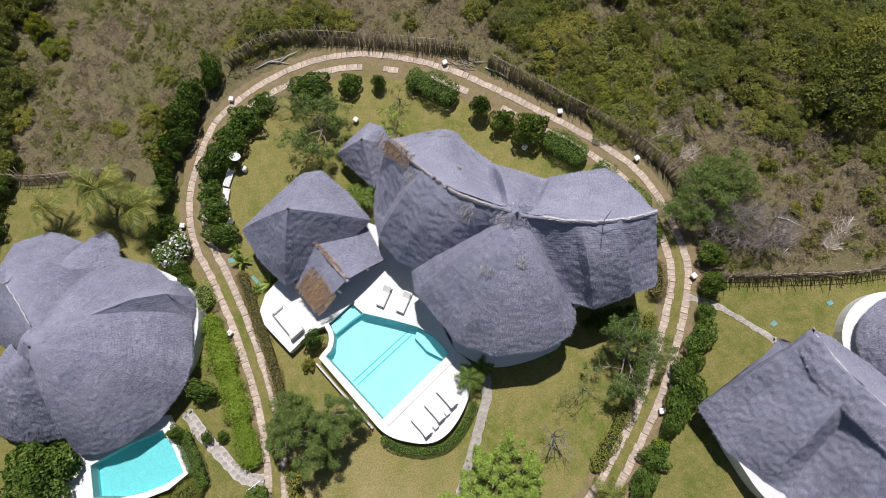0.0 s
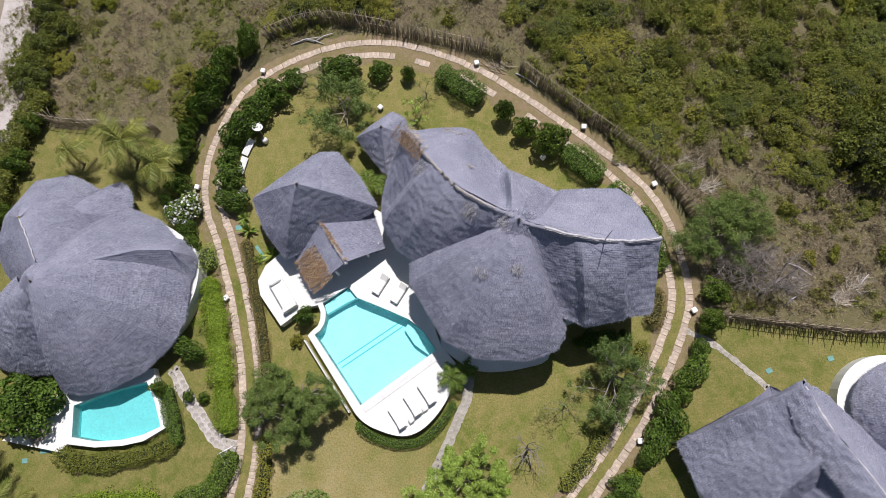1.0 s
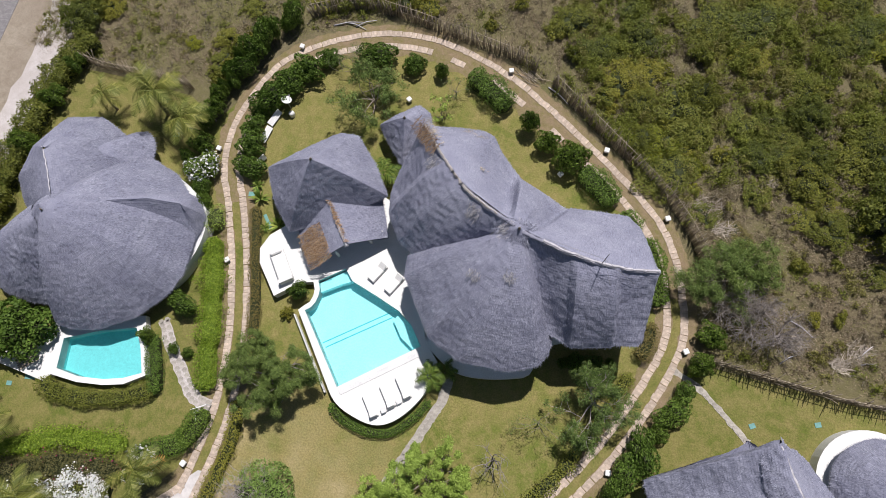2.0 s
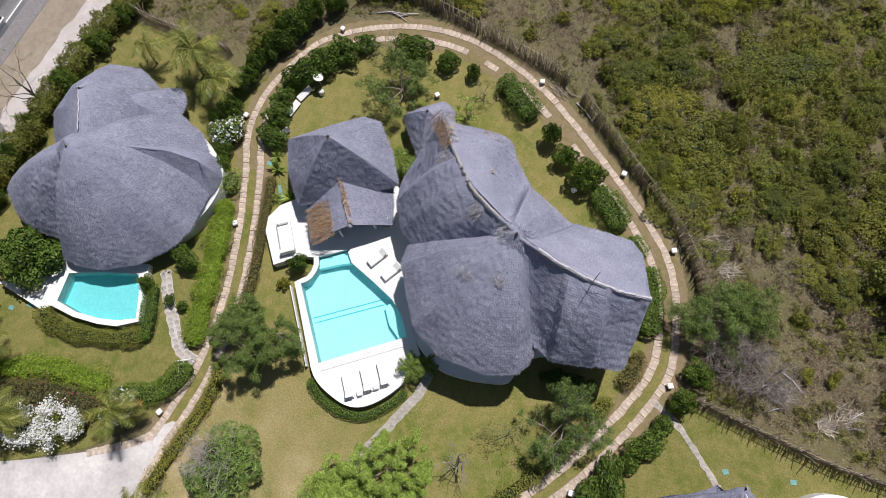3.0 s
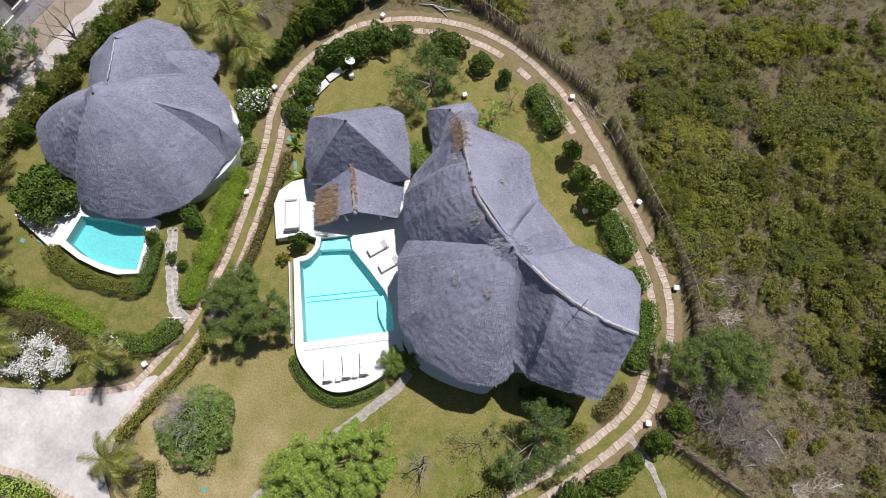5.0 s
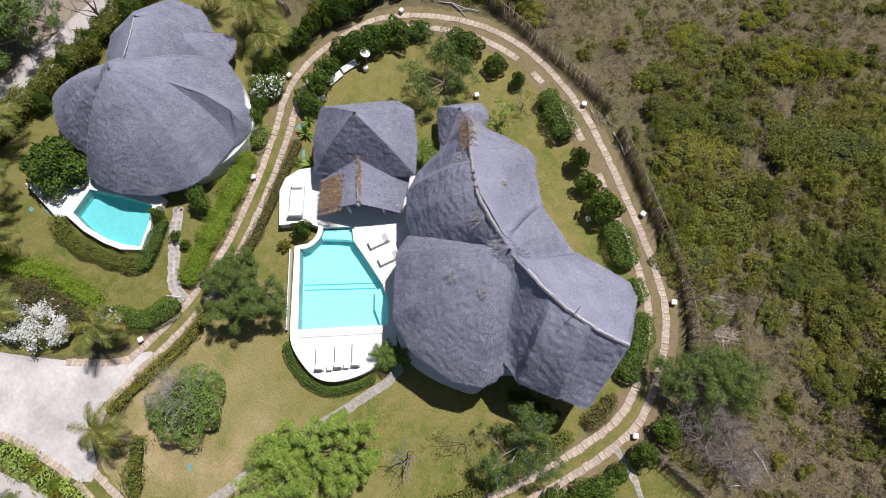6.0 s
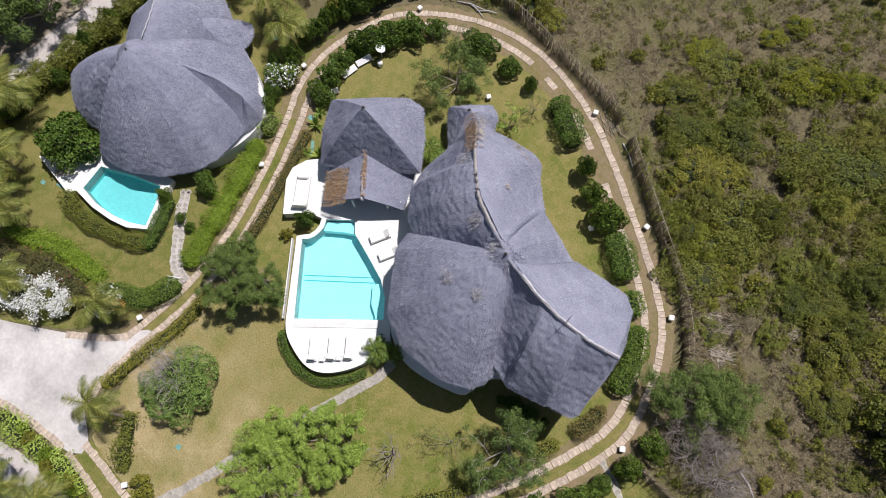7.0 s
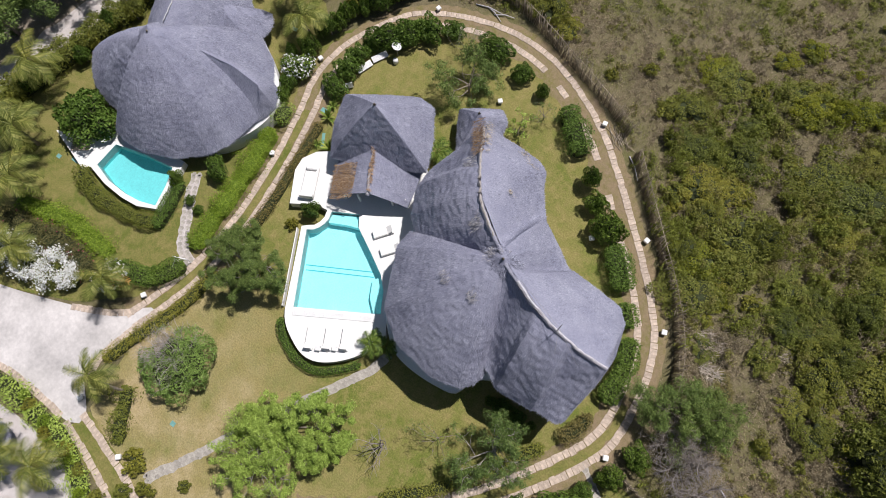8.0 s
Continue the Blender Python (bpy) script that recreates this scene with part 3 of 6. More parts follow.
thatch(villa, eaved([((-5.2, 20.8, 9.7), (-6.8, 22.6, 3.2)), ((-5.0, 20.7, 9.7), (-6.0, 23.7, 3.0)), ((-3.6, 18.9, 10.4), (-3.9, 24.1, 3.0), 0.3), ((-2.6, 17.5, 10.8), (-1.3, 24.3, 3.0), 0.5), ((-1.9, 16.8, 10.95), (-0.2, 23.9, 3.0), 0.45), ((-0.4, 15.6, 11.25), (0.7, 22.6, 3.0), 0.1),
               ((2.3, 14.2, 11.3), (2.2, 21.1, 3.0), -0.8), ((2.9, 13.95, 11.3), (2.6, 20.8, 3.0), 0.1), ((3.3, 13.7, 11.4), (3.0, 20.4, 3.0), 1.5), ((3.9, 13.4, 11.5), (5.2, 19.5, 3.0), 0.7), ((4.5, 13.2, 11.5), (7.2, 18.5, 3.0), -0.6), ((5.0, 13.0, 11.6), (7.7, 18.7, 3.0), 0.1), ((9.0, 12.2, 11.3), (10.2, 18.9, 3.0), 0.3),
               ((11.93, 12.37, 10.7), (12.4, 19.0, 3.0), 0.4), ((13.75, 12.65, 10.22), (13.6, 18.2, 3.0), 0.4), ((14.13, 12.78, 10.12), (14.7, 15.6, 2.9), 0.0), ((14.13, 12.73, 10.12), (15.1, 12.4, 2.6))]), lumpy=0.05, label="sunlit silvery north slope", sharp=True)
thatch(villa, eaved([((-5.0, 20.9, 9.7), (-6.6, 23.0, 3.1)), ((-5.2, 20.6, 9.7), (-7.6, 19.8, 2.9), 0.1), ((-4.2, 19.4, 10.2), (-8.0, 17.0, 2.7), 0.0), ((-3.2, 18.2, 10.6), (-7.9, 15.9, 2.6), -0.4), ((-2.6, 17.55, 10.78), (-7.8, 15.0, 2.6), 0.8),
               ((-0.9, 15.8, 11.2), (-6.3, 12.8, 2.4), 0.7), ((1.2, 14.6, 11.3), (-4.6, 11.7, 2.5), 0.55), ((2.3, 14.0, 11.3), (-3.2, 11.2, 2.7), 0.1), ((2.8, 13.8, 11.3), (-2.4, 10.6, 2.8), -0.5)]), lumpy=0.085, label="shaded lumpy west slope", sharp=True)
thatch(villa, eaved([((3.6, 13.4, 11.2), (-3.6, 12.2, 3.0), -0.3), ((3.5, 13.3, 11.2), (-5.1, 11.6, 3.0), 0.25), ((3.5, 13.1, 11.2), (-4.9, 9.8, 3.0), 0.8), ((3.7, 12.8, 11.2), (-1.7, 5.2, 3.0), 1.05),
               ((3.8, 12.8, 11.2), (1.2, 3.9, 3.0), 1.0), ((4.0, 12.8, 11.2), (5.2, 4.0, 3.0), 0.95), ((4.1, 12.85, 11.2), (7.4, 4.9, 3.0), 0.95), ((4.2, 12.9, 11.2), (8.1, 6.0, 3.0), 0.5), ((4.3, 13.0, 11.2), (8.1, 7.6, 3.0), -0.1)]), lumpy=0.06, label="round apron slope above the terrace", sharp=True)
thatch(villa, eaved([((4.2, 13.0, 11.3), (7.2, 7.6, 3.1), 0.0), ((4.7, 13.0, 11.4), (7.8, 7.6, 3.1), -0.35), ((5.6, 12.8, 11.5), (8.4, 7.5, 3.0), -0.3), ((7.6, 12.45, 11.5), (9.2, 7.2, 2.9), 0.2), ((8.1, 12.4, 11.4), (9.6, 7.0, 2.9), 0.95), ((10.97, 12.24, 10.94), (12.8, 7.7, 2.9), 0.9), ((11.37, 12.29, 10.84), (13.1, 8.0, 2.9), 0.1),
               ((13.76, 12.66, 10.22), (14.8, 8.3, 2.8), -0.3), ((14.04, 12.74, 10.14), (15.2, 8.9, 2.7), 0.0), ((14.13, 12.83, 10.12), (15.1, 13.0, 2.7))], 2.6), lumpy=0.08, label="folded south-east slope", sharp=True)
thatch(villa, [((3.8, 13.2, 11.85), (3.75 + 1.75 * math.cos(a), 13.2 + 1.45 * math.sin(a), 10.25)) for a in np.arange(10) * math.pi / 5], True, bulge=0.0, lumpy=0.1, eave=0.03, density=300, label="thatch cap at the peak")
for a in np.arange(9) * 0.7:
    tufts(villa, (3.75 + 1.0 * math.cos(a), 13.2 + 0.8 * math.sin(a), 11.05), [(-0.45 * math.sin(a), 0.45 * math.cos(a), 0), (0.4 * math.cos(a), 0.4 * math.sin(a), -0.4)], 45, "pale" if 2.0 < a < 3.6 else "strand", 0.42)
for q in ((2.7, 13.5, 11.15), (3.2, 13.9, 11.2), (2.2, 13.2, 10.7)):
    tufts(villa, q, [(0.5, -0.25, 0.0), (-0.35, -0.35, -0.4)], 70, "strand", 0.3)
ridge_cap(villa, WEST_RIDGE, 0.06, "pole", "pale weathered ridge pole", pole_mat="pole")
ridge_cap(villa, EAST_RIDGE)
part("ridge_roll", tube("ridge_roll", smooth_line([(0.9, 14.65, 11.15), (2.2, 14.05, 11.2), (3.2, 13.6, 11.3), (3.9, 13.2, 11.4), (4.8, 12.95, 11.38), (5.8, 12.75, 11.4), (6.6, 12.6, 11.4)], 0.25), [0.17 + 0.03 * math.sin(2.3 * k) for k in range(40)], M["roll"], 8), villa, "thick roll of grey thatch over the peak")
finial(villa, (3.8, 13.2, 11.8))
tufts(villa, (-4.75, 19.75, 9.85), [(1.05, -1.2, 0.37), (-0.4, -0.3, -0.55)], 420, "gold", 0.55, "patch of fresh golden thatch")
tufts(villa, (-4.3, 20.1, 10.0), [(0.9, -1.1, 0.35), (0.2, 0.3, -0.4)], 120, "straw", 0.45)
for k in range(5):
    q = Vector(WEST_RIDGE[1]).lerp(Vector(WEST_RIDGE[3]), k / 4)
    tufts(villa, q + Vector((-0.55, -0.5, -0.75)), [(0.5, -0.4, 0.1), (-0.35, -0.35, -0.55)], 110, "pale", 0.6)
tufts(villa, (-1.5, 22.2, 6.25), [(0.9, -0.2, 0.05), (0.1, 0.45, -0.6)], 120, "straw", 0.5)
tufts(villa, (0.0, 18.2, 8.85), [(0.35, -0.2, 0.1), (0.05, 0.3, -0.45)], 40, "straw", 0.4)
for q in ((1.3, 9.75, 9.75), (3.95, 10.05, 10.3)):
    tufts(villa, q, [(0.45, -0.15, 0.0), (-0.1, -0.35, -0.3)], 70, "pale", 0.4)
mast = thing("lightning_mast", "thin dark metal mast with stay wires on the thatch ridge", "mast", (9.9, 12.15, 11.1))
part("pole", tube("pole", [(0, 0, 0), (0.02, 0, 2.6)], [0.035, 0.025], M["metal"]), mast)
for k, e in enumerate([(2.9, -3.6, -5.0), (-4.9, 1.0, 0.2), (2.6, -0.6, -1.2)]):
    part("stay_wire", tube("stay_wire", [(0, 0, 1.2), e], [0.014, 0.014], M["metal"], 4), mast)

# annex
annex = thing("thatched_annex", "white annex with a hipped grey thatch roof and lower porch roof", "annex")
A = (-13.6, 16.3, 8.7)
eaves = [(-19.9, 17.1, 2.1, 0.3), (-18.6, 14.4, 2.0, 0.0), (-16.2, 11.6, 1.9, 0.4), (-12.4, 13.6, 2.4, -0.1), (-8.2, 16.6, 2.5, 0.4), (-10.3, 19.5, 2.3, 0.0), (-12.5, 21.9, 2.1, 0.3), (-14.2, 21.8, 2.2, 0.0), (-17.2, 19.5, 2.2, 0.0)]
eaves = [(5.5 + (x - 5.5) * 0.9765, 1.0 + (y - 1.0) * 0.9765, z + 1.2, swell) for x, y, z, swell in eaves]
thatch(annex, [((A[0] + (e[0] - A[0]) * 0.03, A[1] + (e[1] - A[1]) * 0.03, A[2]), e[:3], e[3]) for e in eaves], True, bulge=0.1, lumpy=0.07, label="steep hipped slope", sharp=True)
thatch(annex, [((-13.0, 15.0, 5.0), (-15.6, 12.8, 3.0)), ((-12.5, 14.3, 5.1), (-15.0, 11.7, 2.7)), ((-11.4, 12.8, 4.6), (-14.2, 10.2, 2.3)), ((-10.2, 11.2, 4.0), (-13.5, 8.9, 2.1))], lumpy=0.05, bulge=0.1)
thatch(annex, [((-10.2, 11.2, 4.0), (-7.2, 13.0, 2.3)), ((-11.4, 12.8, 4.6), (-7.7, 14.2, 2.5)), ((-12.5, 14.3, 5.1), (-8.2, 15.4, 2.8)), ((-13.0, 15.0, 5.0), (-8.6, 16.4, 3.0))], lumpy=0.05, bulge=0.1)
ridge_cap(annex, [(-12.7, 14.6, 5.1), (-11.4, 12.8, 4.65), (-10.1, 11.0, 4.0)], 0.08, "cap", "pale ridge roll over fresh straw")
tufts(annex, (-11.5, 12.95, 4.75), [(1.2, -1.6, -0.5), (0.15, 0.1, -0.1)], 260, "gold", 0.32, "fresh golden straw beside the ridge")
tufts(annex, (-13.1, 10.6, 3.05), [(0.85, -1.25, -0.3), (-1.0, -0.75, -0.7)], 1500, "gold", 0.5, "patch of fresh golden thatch")
finial(annex, A)
part("wall", slab("wall", [(-17.8, 16.9), (-15.7, 13.4), (-12.4, 15.0), (-10.4, 16.8), (-12.7, 20.2), (-16.4, 18.9)], -0.1, 3.0, M["white"]), annex)
for x, y in ((-12.6, 10.0), (-11.4, 10.7), (-8.9, 12.5), (-7.9, 13.3)):
    part("column", tube("column", [(x, y, 1.0), (x, y, 2.7)], [0.13, 0.11], M["white"], 10), annex, "round white porch column")

# small thatched hut behind the villa
hut = thing("thatched_hut", "small square hut under a steep grey thatch roof", "hut")
hp = (-8.1, 23.2, 4.9)
thatch(hut, [((hp[0] + (x + 8.1) * 0.06, hp[1] + (y - 23.2) * 0.06, hp[2]), (x, y, z)) for x, y, z in
             ((-10.9, 23.4, 2.0), (-9.3, 21.4, 2.0), (-7.7, 19.8, 2.1), (-6.6, 21.6, 2.3), (-5.7, 23.4, 2.3), (-6.5, 25.4, 2.3), (-7.7, 26.0, 2.3), (-9.4, 24.9, 2.0))], True, bulge=0.1, sharp=True)
part("wall", slab("wall", [(-10.0, 23.0), (-8.4, 21.2), (-6.6, 22.8), (-7.6, 24.6)], -0.1, 2.7, M["white"]), hut)
finial(hut, hp)

# west villa
wvilla = thing("thatched_villa", "neighbouring villa with smooth rounded grey thatch roofs", "villa")
W = (-33.4, 7.4, 9.3)


def fan(peak, pts, near=0.03):
    return [((peak[0] + (p[0] - peak[0]) * near, peak[1] + (p[1] - peak[1]) * near, peak[2]), p) for p in pts]


def fan_bulged(peak, pts, near=0.03):
    return [(a, c[:3], c[3]) for a, c in fan(peak, pts, near)]


thatch(wvilla, fan_bulged(W, [(-34.6, 13.0, 3.6, 0.2), (-32.8, 14.6, 2.9, 0.75), (-31.0, 15.6, 2.5, 0.9), (-27.9, 14.6, 2.2, 0.9), (-25.6, 12.4, 2.2, 0.9), (-24.4, 10.2, 2.2, 0.9), (-24.2, 8.2, 2.2, 0.8), (-24.2, 5.8, 2.2, 0.9), (-24.9, 3.8, 2.1, 0.9), (-27.0, 1.3, 2.0, 0.9),
                              (-29.9, -0.5, 2.0, 0.95), (-32.0, -1.0, 2.0, 1.0), (-33.7, -1.0, 2.0, 1.05), (-34.3, -0.6, 2.0, 0.85), (-34.6, 0.6, 2.2, -0.4)]), lumpy=0.06, density=230, label="broad rounded slope", sharp=True)
thatch(wvilla, fan((-33.9, 6.8, 8.8), [(-34.2, 0.9, 2.4), (-35.9, 0.4, 2.1), (-38.9, 0.5, 2.0), (-40.8, 1.2, 2.0), (-43.0, 3.1, 2.0), (-42.6, 5.6, 2.1), (-39.5, 8.8, 3.2)]), bulge=0.45, lumpy=0.1, density=230)
thatch(wvilla, [((-33.5, 7.6, 8.0), (-37.0, 5.6, 3.2)), ((-34.5, 9.4, 8.0), (-41.6, 9.2, 2.2)), ((-35.8, 11.6, 7.95), (-43.2, 11.2, 2.1)), ((-36.8, 12.8, 7.9), (-43.0, 14.4, 2.1)), ((-36.8, 12.9, 7.9), (-40.8, 17.9, 2.2)), ((-36.6, 12.9, 7.9), (-37.4, 18.7, 2.2)),
                ((-36.7, 12.7, 7.9), (-34.4, 17.4, 2.2)), ((-35.8, 11.6, 7.95), (-32.9, 15.4, 2.0)), ((-34.6, 9.6, 8.0), (-31.8, 13.2, 1.2), 0.0), ((-33.4, 7.6, 8.0), (-30.6, 10.6, 1.2), 0.0)], bulge=0.3, lumpy=0.06, density=230, sharp=True)
thatch(wvilla, fan((-34.9, 14.6, 4.7), [(-33.9, 17.6, 2.0), (-32.6, 18.2, 2.0), (-31.4, 17.2, 2.0), (-31.0, 15.6, 2.2), (-31.4, 14.2, 2.6), (-32.6, 13.0, 2.8)]), bulge=0.2, density=230)
thatch(wvilla, [((-30.4, 9.6, 7.35), (-29.4, 11.8, 4.4)), ((-27.4, 10.9, 6.1), (-27.0, 13.2, 2.1), 0.3), ((-25.3, 11.4, 4.7), (-25.4, 12.9, 1.9), 0.3), ((-25.0, 11.3, 4.6), (-24.1, 11.4, 1.9), 0.2), ((-25.1, 11.2, 4.6), (-24.1, 10.0, 2.0), 0.1), ((-25.3, 11.4, 4.7), (-24.4, 8.8, 2.0), -0.3), ((-27.4, 10.9, 6.1), (-26.4, 8.3, 2.8), -0.2), ((-30.4, 9.6, 7.35), (-29.0, 8.0, 5.0), 0.0)], bulge=0.25, lumpy=0.05, density=230, label="eyebrow dormer", sharp=True)
ridge_cap(wvilla, [(-36.9, 12.9, 7.9), (-35.6, 11.2, 8.05), (-34.3, 9.2, 8.2)], 0.05, poles=False)
thatch(wvilla, fan((-33.6, 7.7, 9.55), [(-33.5 + 1.5 * math.cos(a), 7.5 + 1.5 * math.sin(a), 8.3) for a in np.arange(9) * 2 * math.pi / 9]), True, bulge=0.0, lumpy=0.05, eave=0.05)
wv_line = smooth_line([(-33.8, 0.2), (-31, 0.6), (-28.0, 2.0), (-25.9, 4.1), (-24.6, 6.2), (-23.9, 9.4), (-24.6, 12.2), (-27.4, 14.2), (-31.5, 15.8), (-34.5, 16.5), (-38, 17), (-41, 15), (-41.4, 11), (-40.6, 5), (-38, 2), (-35, 1)], 0.6, True)
part("wall", slab("wall", [tuple(p) for p in wv_line], -0.1, 1.7, M["white2"]), wvilla, "curved white plaster wall")
finial(wvilla, (W[0], W[1], W[2] - 0.1))

# east villa and its round hut
evilla = thing("thatched_villa", "neighbouring villa with a steep gabled grey thatch roof", "villa")
thatch(evilla, [((23.9, 3.2, 9.0), (25.2, 2.6, 3.5)), ((23.6, 3.4, 9.1), (21.2, 0.9, 2.8)), ((23.6, 3.0, 9.1), (16.9, -1.5, 2.6)), ((24.0, 1.9, 9.0), (17.8, -3.2, 2.3), 0.0), ((24.8, 0.6, 8.9), (18.6, -4.9, 2.2), 0.3), ((25.8, -0.6, 8.8), (20.9, -7.5, 2.1), 1.0),
                ((26.6, -1.6, 8.8), (22.4, -8.4, 2.3), -0.7), ((27.8, -3.2, 8.8), (25.0, -12.5, 2.1)), ((31.0, -7.5, 8.8), (30.0, -14.5, 2.1))], bulge=0.3, lumpy=0.09, density=130, sharp=True)
thatch(evilla, [((23.6, 3.6, 9.1), (25.8, 3.0, 5.2)), ((24.6, 1.6, 9.0), (28.0, 3.0, 3.0)), ((27.3, -2.2, 8.8), (31.8, -0.6, 2.8)), ((31.0, -7.5, 8.8), (36.0, -5.0, 2.6))], bulge=0.2, density=130)
thatch(evilla, [((23.75, 3.3, 9.3), (22.8, 2.1, 8.3)), ((24.6, 1.2, 9.2), (23.4, 0.2, 8.1)), ((25.6, -0.2, 9.15), (24.3, -1.3, 8.0)), ((27.6, -2.7, 9.05), (26.2, -3.8, 7.9)), ((31, -7.6, 9.05), (29.6, -8.7, 7.9))], bulge=0.1, lumpy=0.12, density=240, eave=0.2, label="ragged upper layer along the ridge")
ridge_cap(evilla, [(23.7, 3.0, 9.15), (25.5, -0.1, 9.0), (27.5, -2.5, 8.9), (31, -7.5, 8.9)])
part("wall", slab("wall", [tuple(p) for p in smooth_line([(19.0, -1.9), (18.7, -3.6), (19.6, -6.2), (21.2, -9.0), (24.6, -11.4), (30, -12), (33, -6), (30.0, 0.6), (26.0, 1.4), (22.0, -0.2)], 0.6, True)], -0.1, 2.2, M["white2"]), evilla)
rhut = thing("round_hut", "round hut with a grey thatch cone and white wall", "hut")
HC = (34.4, 1.8)
thatch(rhut, [((HC[0], HC[1], 6.2), (HC[0] + 3.9 * math.cos(a), HC[1] + 3.9 * math.sin(a), 2.2)) for a in np.arange(12) * math.pi / 6], True, bulge=0.5, density=130)
part("wall", slab("wall", [(HC[0] - 0.3 + 4.2 * math.cos(a), HC[1] + 0.3 + 4.2 * math.sin(a)) for a in np.arange(40) * math.pi / 20], -0.1, 1.3, M["white"]), rhut, "curved white plaster wall")

# ---- terrace and pools ----
pool_line = POOL
deck_curve = smooth_line([(-8.9, -0.9), (-8.3, -1.5), (-7.2, -2.1), (-5.1, -2.6), (-3.6, -2.3), (-2.3, -1.2), (-1.2, 0.5), (-0.8, 2.0), (-0.6, 3.6)], 0.4)
terr_line = [tuple(p) for p in deck_curve] + [(-1.9, 5.0), (-2.6, 8.0), (-3.0, 12.2), (-6.9, 16.0), (-9.2, 17.2), (-11.4, 16.5), (-15.2, 13.4), (-17.0, 12.4), (-18.2, 11.2), (-18.7, 9.8), (-18.3, 8.5), (-16.1, 5.9), (-14.1, 7.6), (-13.0, 7.9),
                                                (-12.7, 7.3), (-12.65, 6.7), (-12.8, 6.1), (-13.2, 5.7), (-13.6, 5.2)]
terrace = thing("pool_terrace", "smooth white plaster terrace raised round the pool", "terrace", kind="structure", me=slab("pool_terrace", terr_line, -0.1, 1.0, M["white"], [pool_line]))


def pool(outline, water_z, depth, label, mat="basin"):
    ob = thing("swimming_pool", label, "pool")
    n = len(outline)
    part("basin", slab("basin", outline, water_z - depth, water_z - depth, M[mat]), ob, "aqua plaster floor")
    v = [(x, y, z) for z in (water_z + 0.095, water_z - depth) for x, y in outline]
    part("basin_wall", to_mesh("basin_wall", v, [(k, (k + 1) % n, n + (k + 1) % n, n + k) for k in range(n)], M[mat]), ob)
    w = part("water", slab("water", outline, water_z, water_z, M["water"]), ob, "clear turquoise water")
    return ob


p1 = pool(pool_line, 0.9, 1.2, "turquoise swimming pool with steps sunk in the white terrace")
part("step", slab("step", [(-12.5, 8.0), (-10.5, 9.6), (-9.65, 8.8), (-10.6, 8.3), (-12.2, 7.2)], -0.2, 0.55, M["basin"]), p1, "shallow entry step")
part("ledge", slab("ledge", [(-4.9, 7.0), (-3.6, 6.15), (-2.4, 4.6), (-3.0, 4.2), (-4.3, 5.0), (-5.3, 6.3)], -0.2, 0.25, M["basin"]), p1, "curved seat ledge")
for dx, dy in ((0, 0), (0.36, -0.32)):
    a, c = Vector((-11.0 + dx, 3.0 + dy, -0.285)), Vector((-5.9 + dx, 6.9 + dy, -0.285))
    mid_ = (a + c) / 2
    part("lane_line", box("lane_line", ((c - a).length, 0.09, 0.02), M["basin_line"], 0), p1, "dark blue tile line", Matrix.Translation(mid_) @ Matrix.Rotation(math.atan2(c.y - a.y, c.x - a.x), 4, "Z"))
side_wall = thing("overflow_channel", "white plaster overflow channel along the pool edge", "channel")
a, c = Vector((-13.75, 5.0, 0)), Vector((-9.15, -0.85, 0))
turn = math.atan2(c.y - a.y, c.x - a.x)
part("channel_wall", box("channel_wall", ((c - a).length, 0.10, 0.62), M["white"], 0.02), side_wall, "", Matrix.Translation((a + c) / 2 + Vector((math.sin(turn), -math.cos(turn), 0)) * 0.3 + Vector((0, 0, 0.31))) @ Matrix.Rotation(turn, 4, "Z"))

wpool_line = WEST_POOL
wdeck_line = [(-39.4, -5.3), (-34.6, -0.6), (-31, 0.6), (-27.0, 1.6), (-24.9, -3.2), (-26.8, -4.5), (-28.6, -5.0), (-31.0, -5.3), (-33.5, -5.2), (-34.0, -5.9)]
wterr = thing("pool_terrace", "white terrace and curved rim round a small pool", "terrace", kind="structure", me=slab("pool_terrace", wdeck_line, -0.1, 0.8, M["white"], [wpool_line]))
pool(wpool_line, 0.68, 1.1, "small fan-shaped teal pool beside the thatched villa", "basin_teal")


# ---- plants ----
def crown_points(n, lumps, keep_low=-0.35):
    """Points with normals on a heap of overlapping lumps (x, y, z, r)."""
    lumps = np.asarray(lumps)
    w = lumps[:, 3] ** 2
    pick = rng.choice(len(lumps), n * 3, p=w / w.sum())
    d = rng.normal(size=(n * 3, 3))
    d /= np.linalg.norm(d, axis=1)[:, None]
    ok = d[:, 2] > keep_low
    d, pick = d[ok], pick[ok]
    p = lumps[pick, :3] + d * (lumps[pick, 3] * rng.normal(1.0, 0.09, len(pick)))[:, None]
    inside = np.zeros(len(p), bool)
    for k, q in enumerate(lumps):
        inside |= (np.linalg.norm(p - q[:3], axis=1) < q[3] * 0.86) & (pick != k)
    p, d = p[~inside], d[~inside]
    return p[:n], d[:n]


def lump_heap(count, spread, flat, r0, r1):
    out = []
    for k in range(count):
        a, q = rng.uniform(0, 2 * math.pi), math.sqrt(rng.uniform(0, 1)) * spread
        r = rng.uniform(r0, r1)
        out.append((q * math.cos(a), q * math.sin(a), flat * (0.45 + 0.55 * (1 - q)) * rng.uniform(0.75, 1.1), r))
    return out


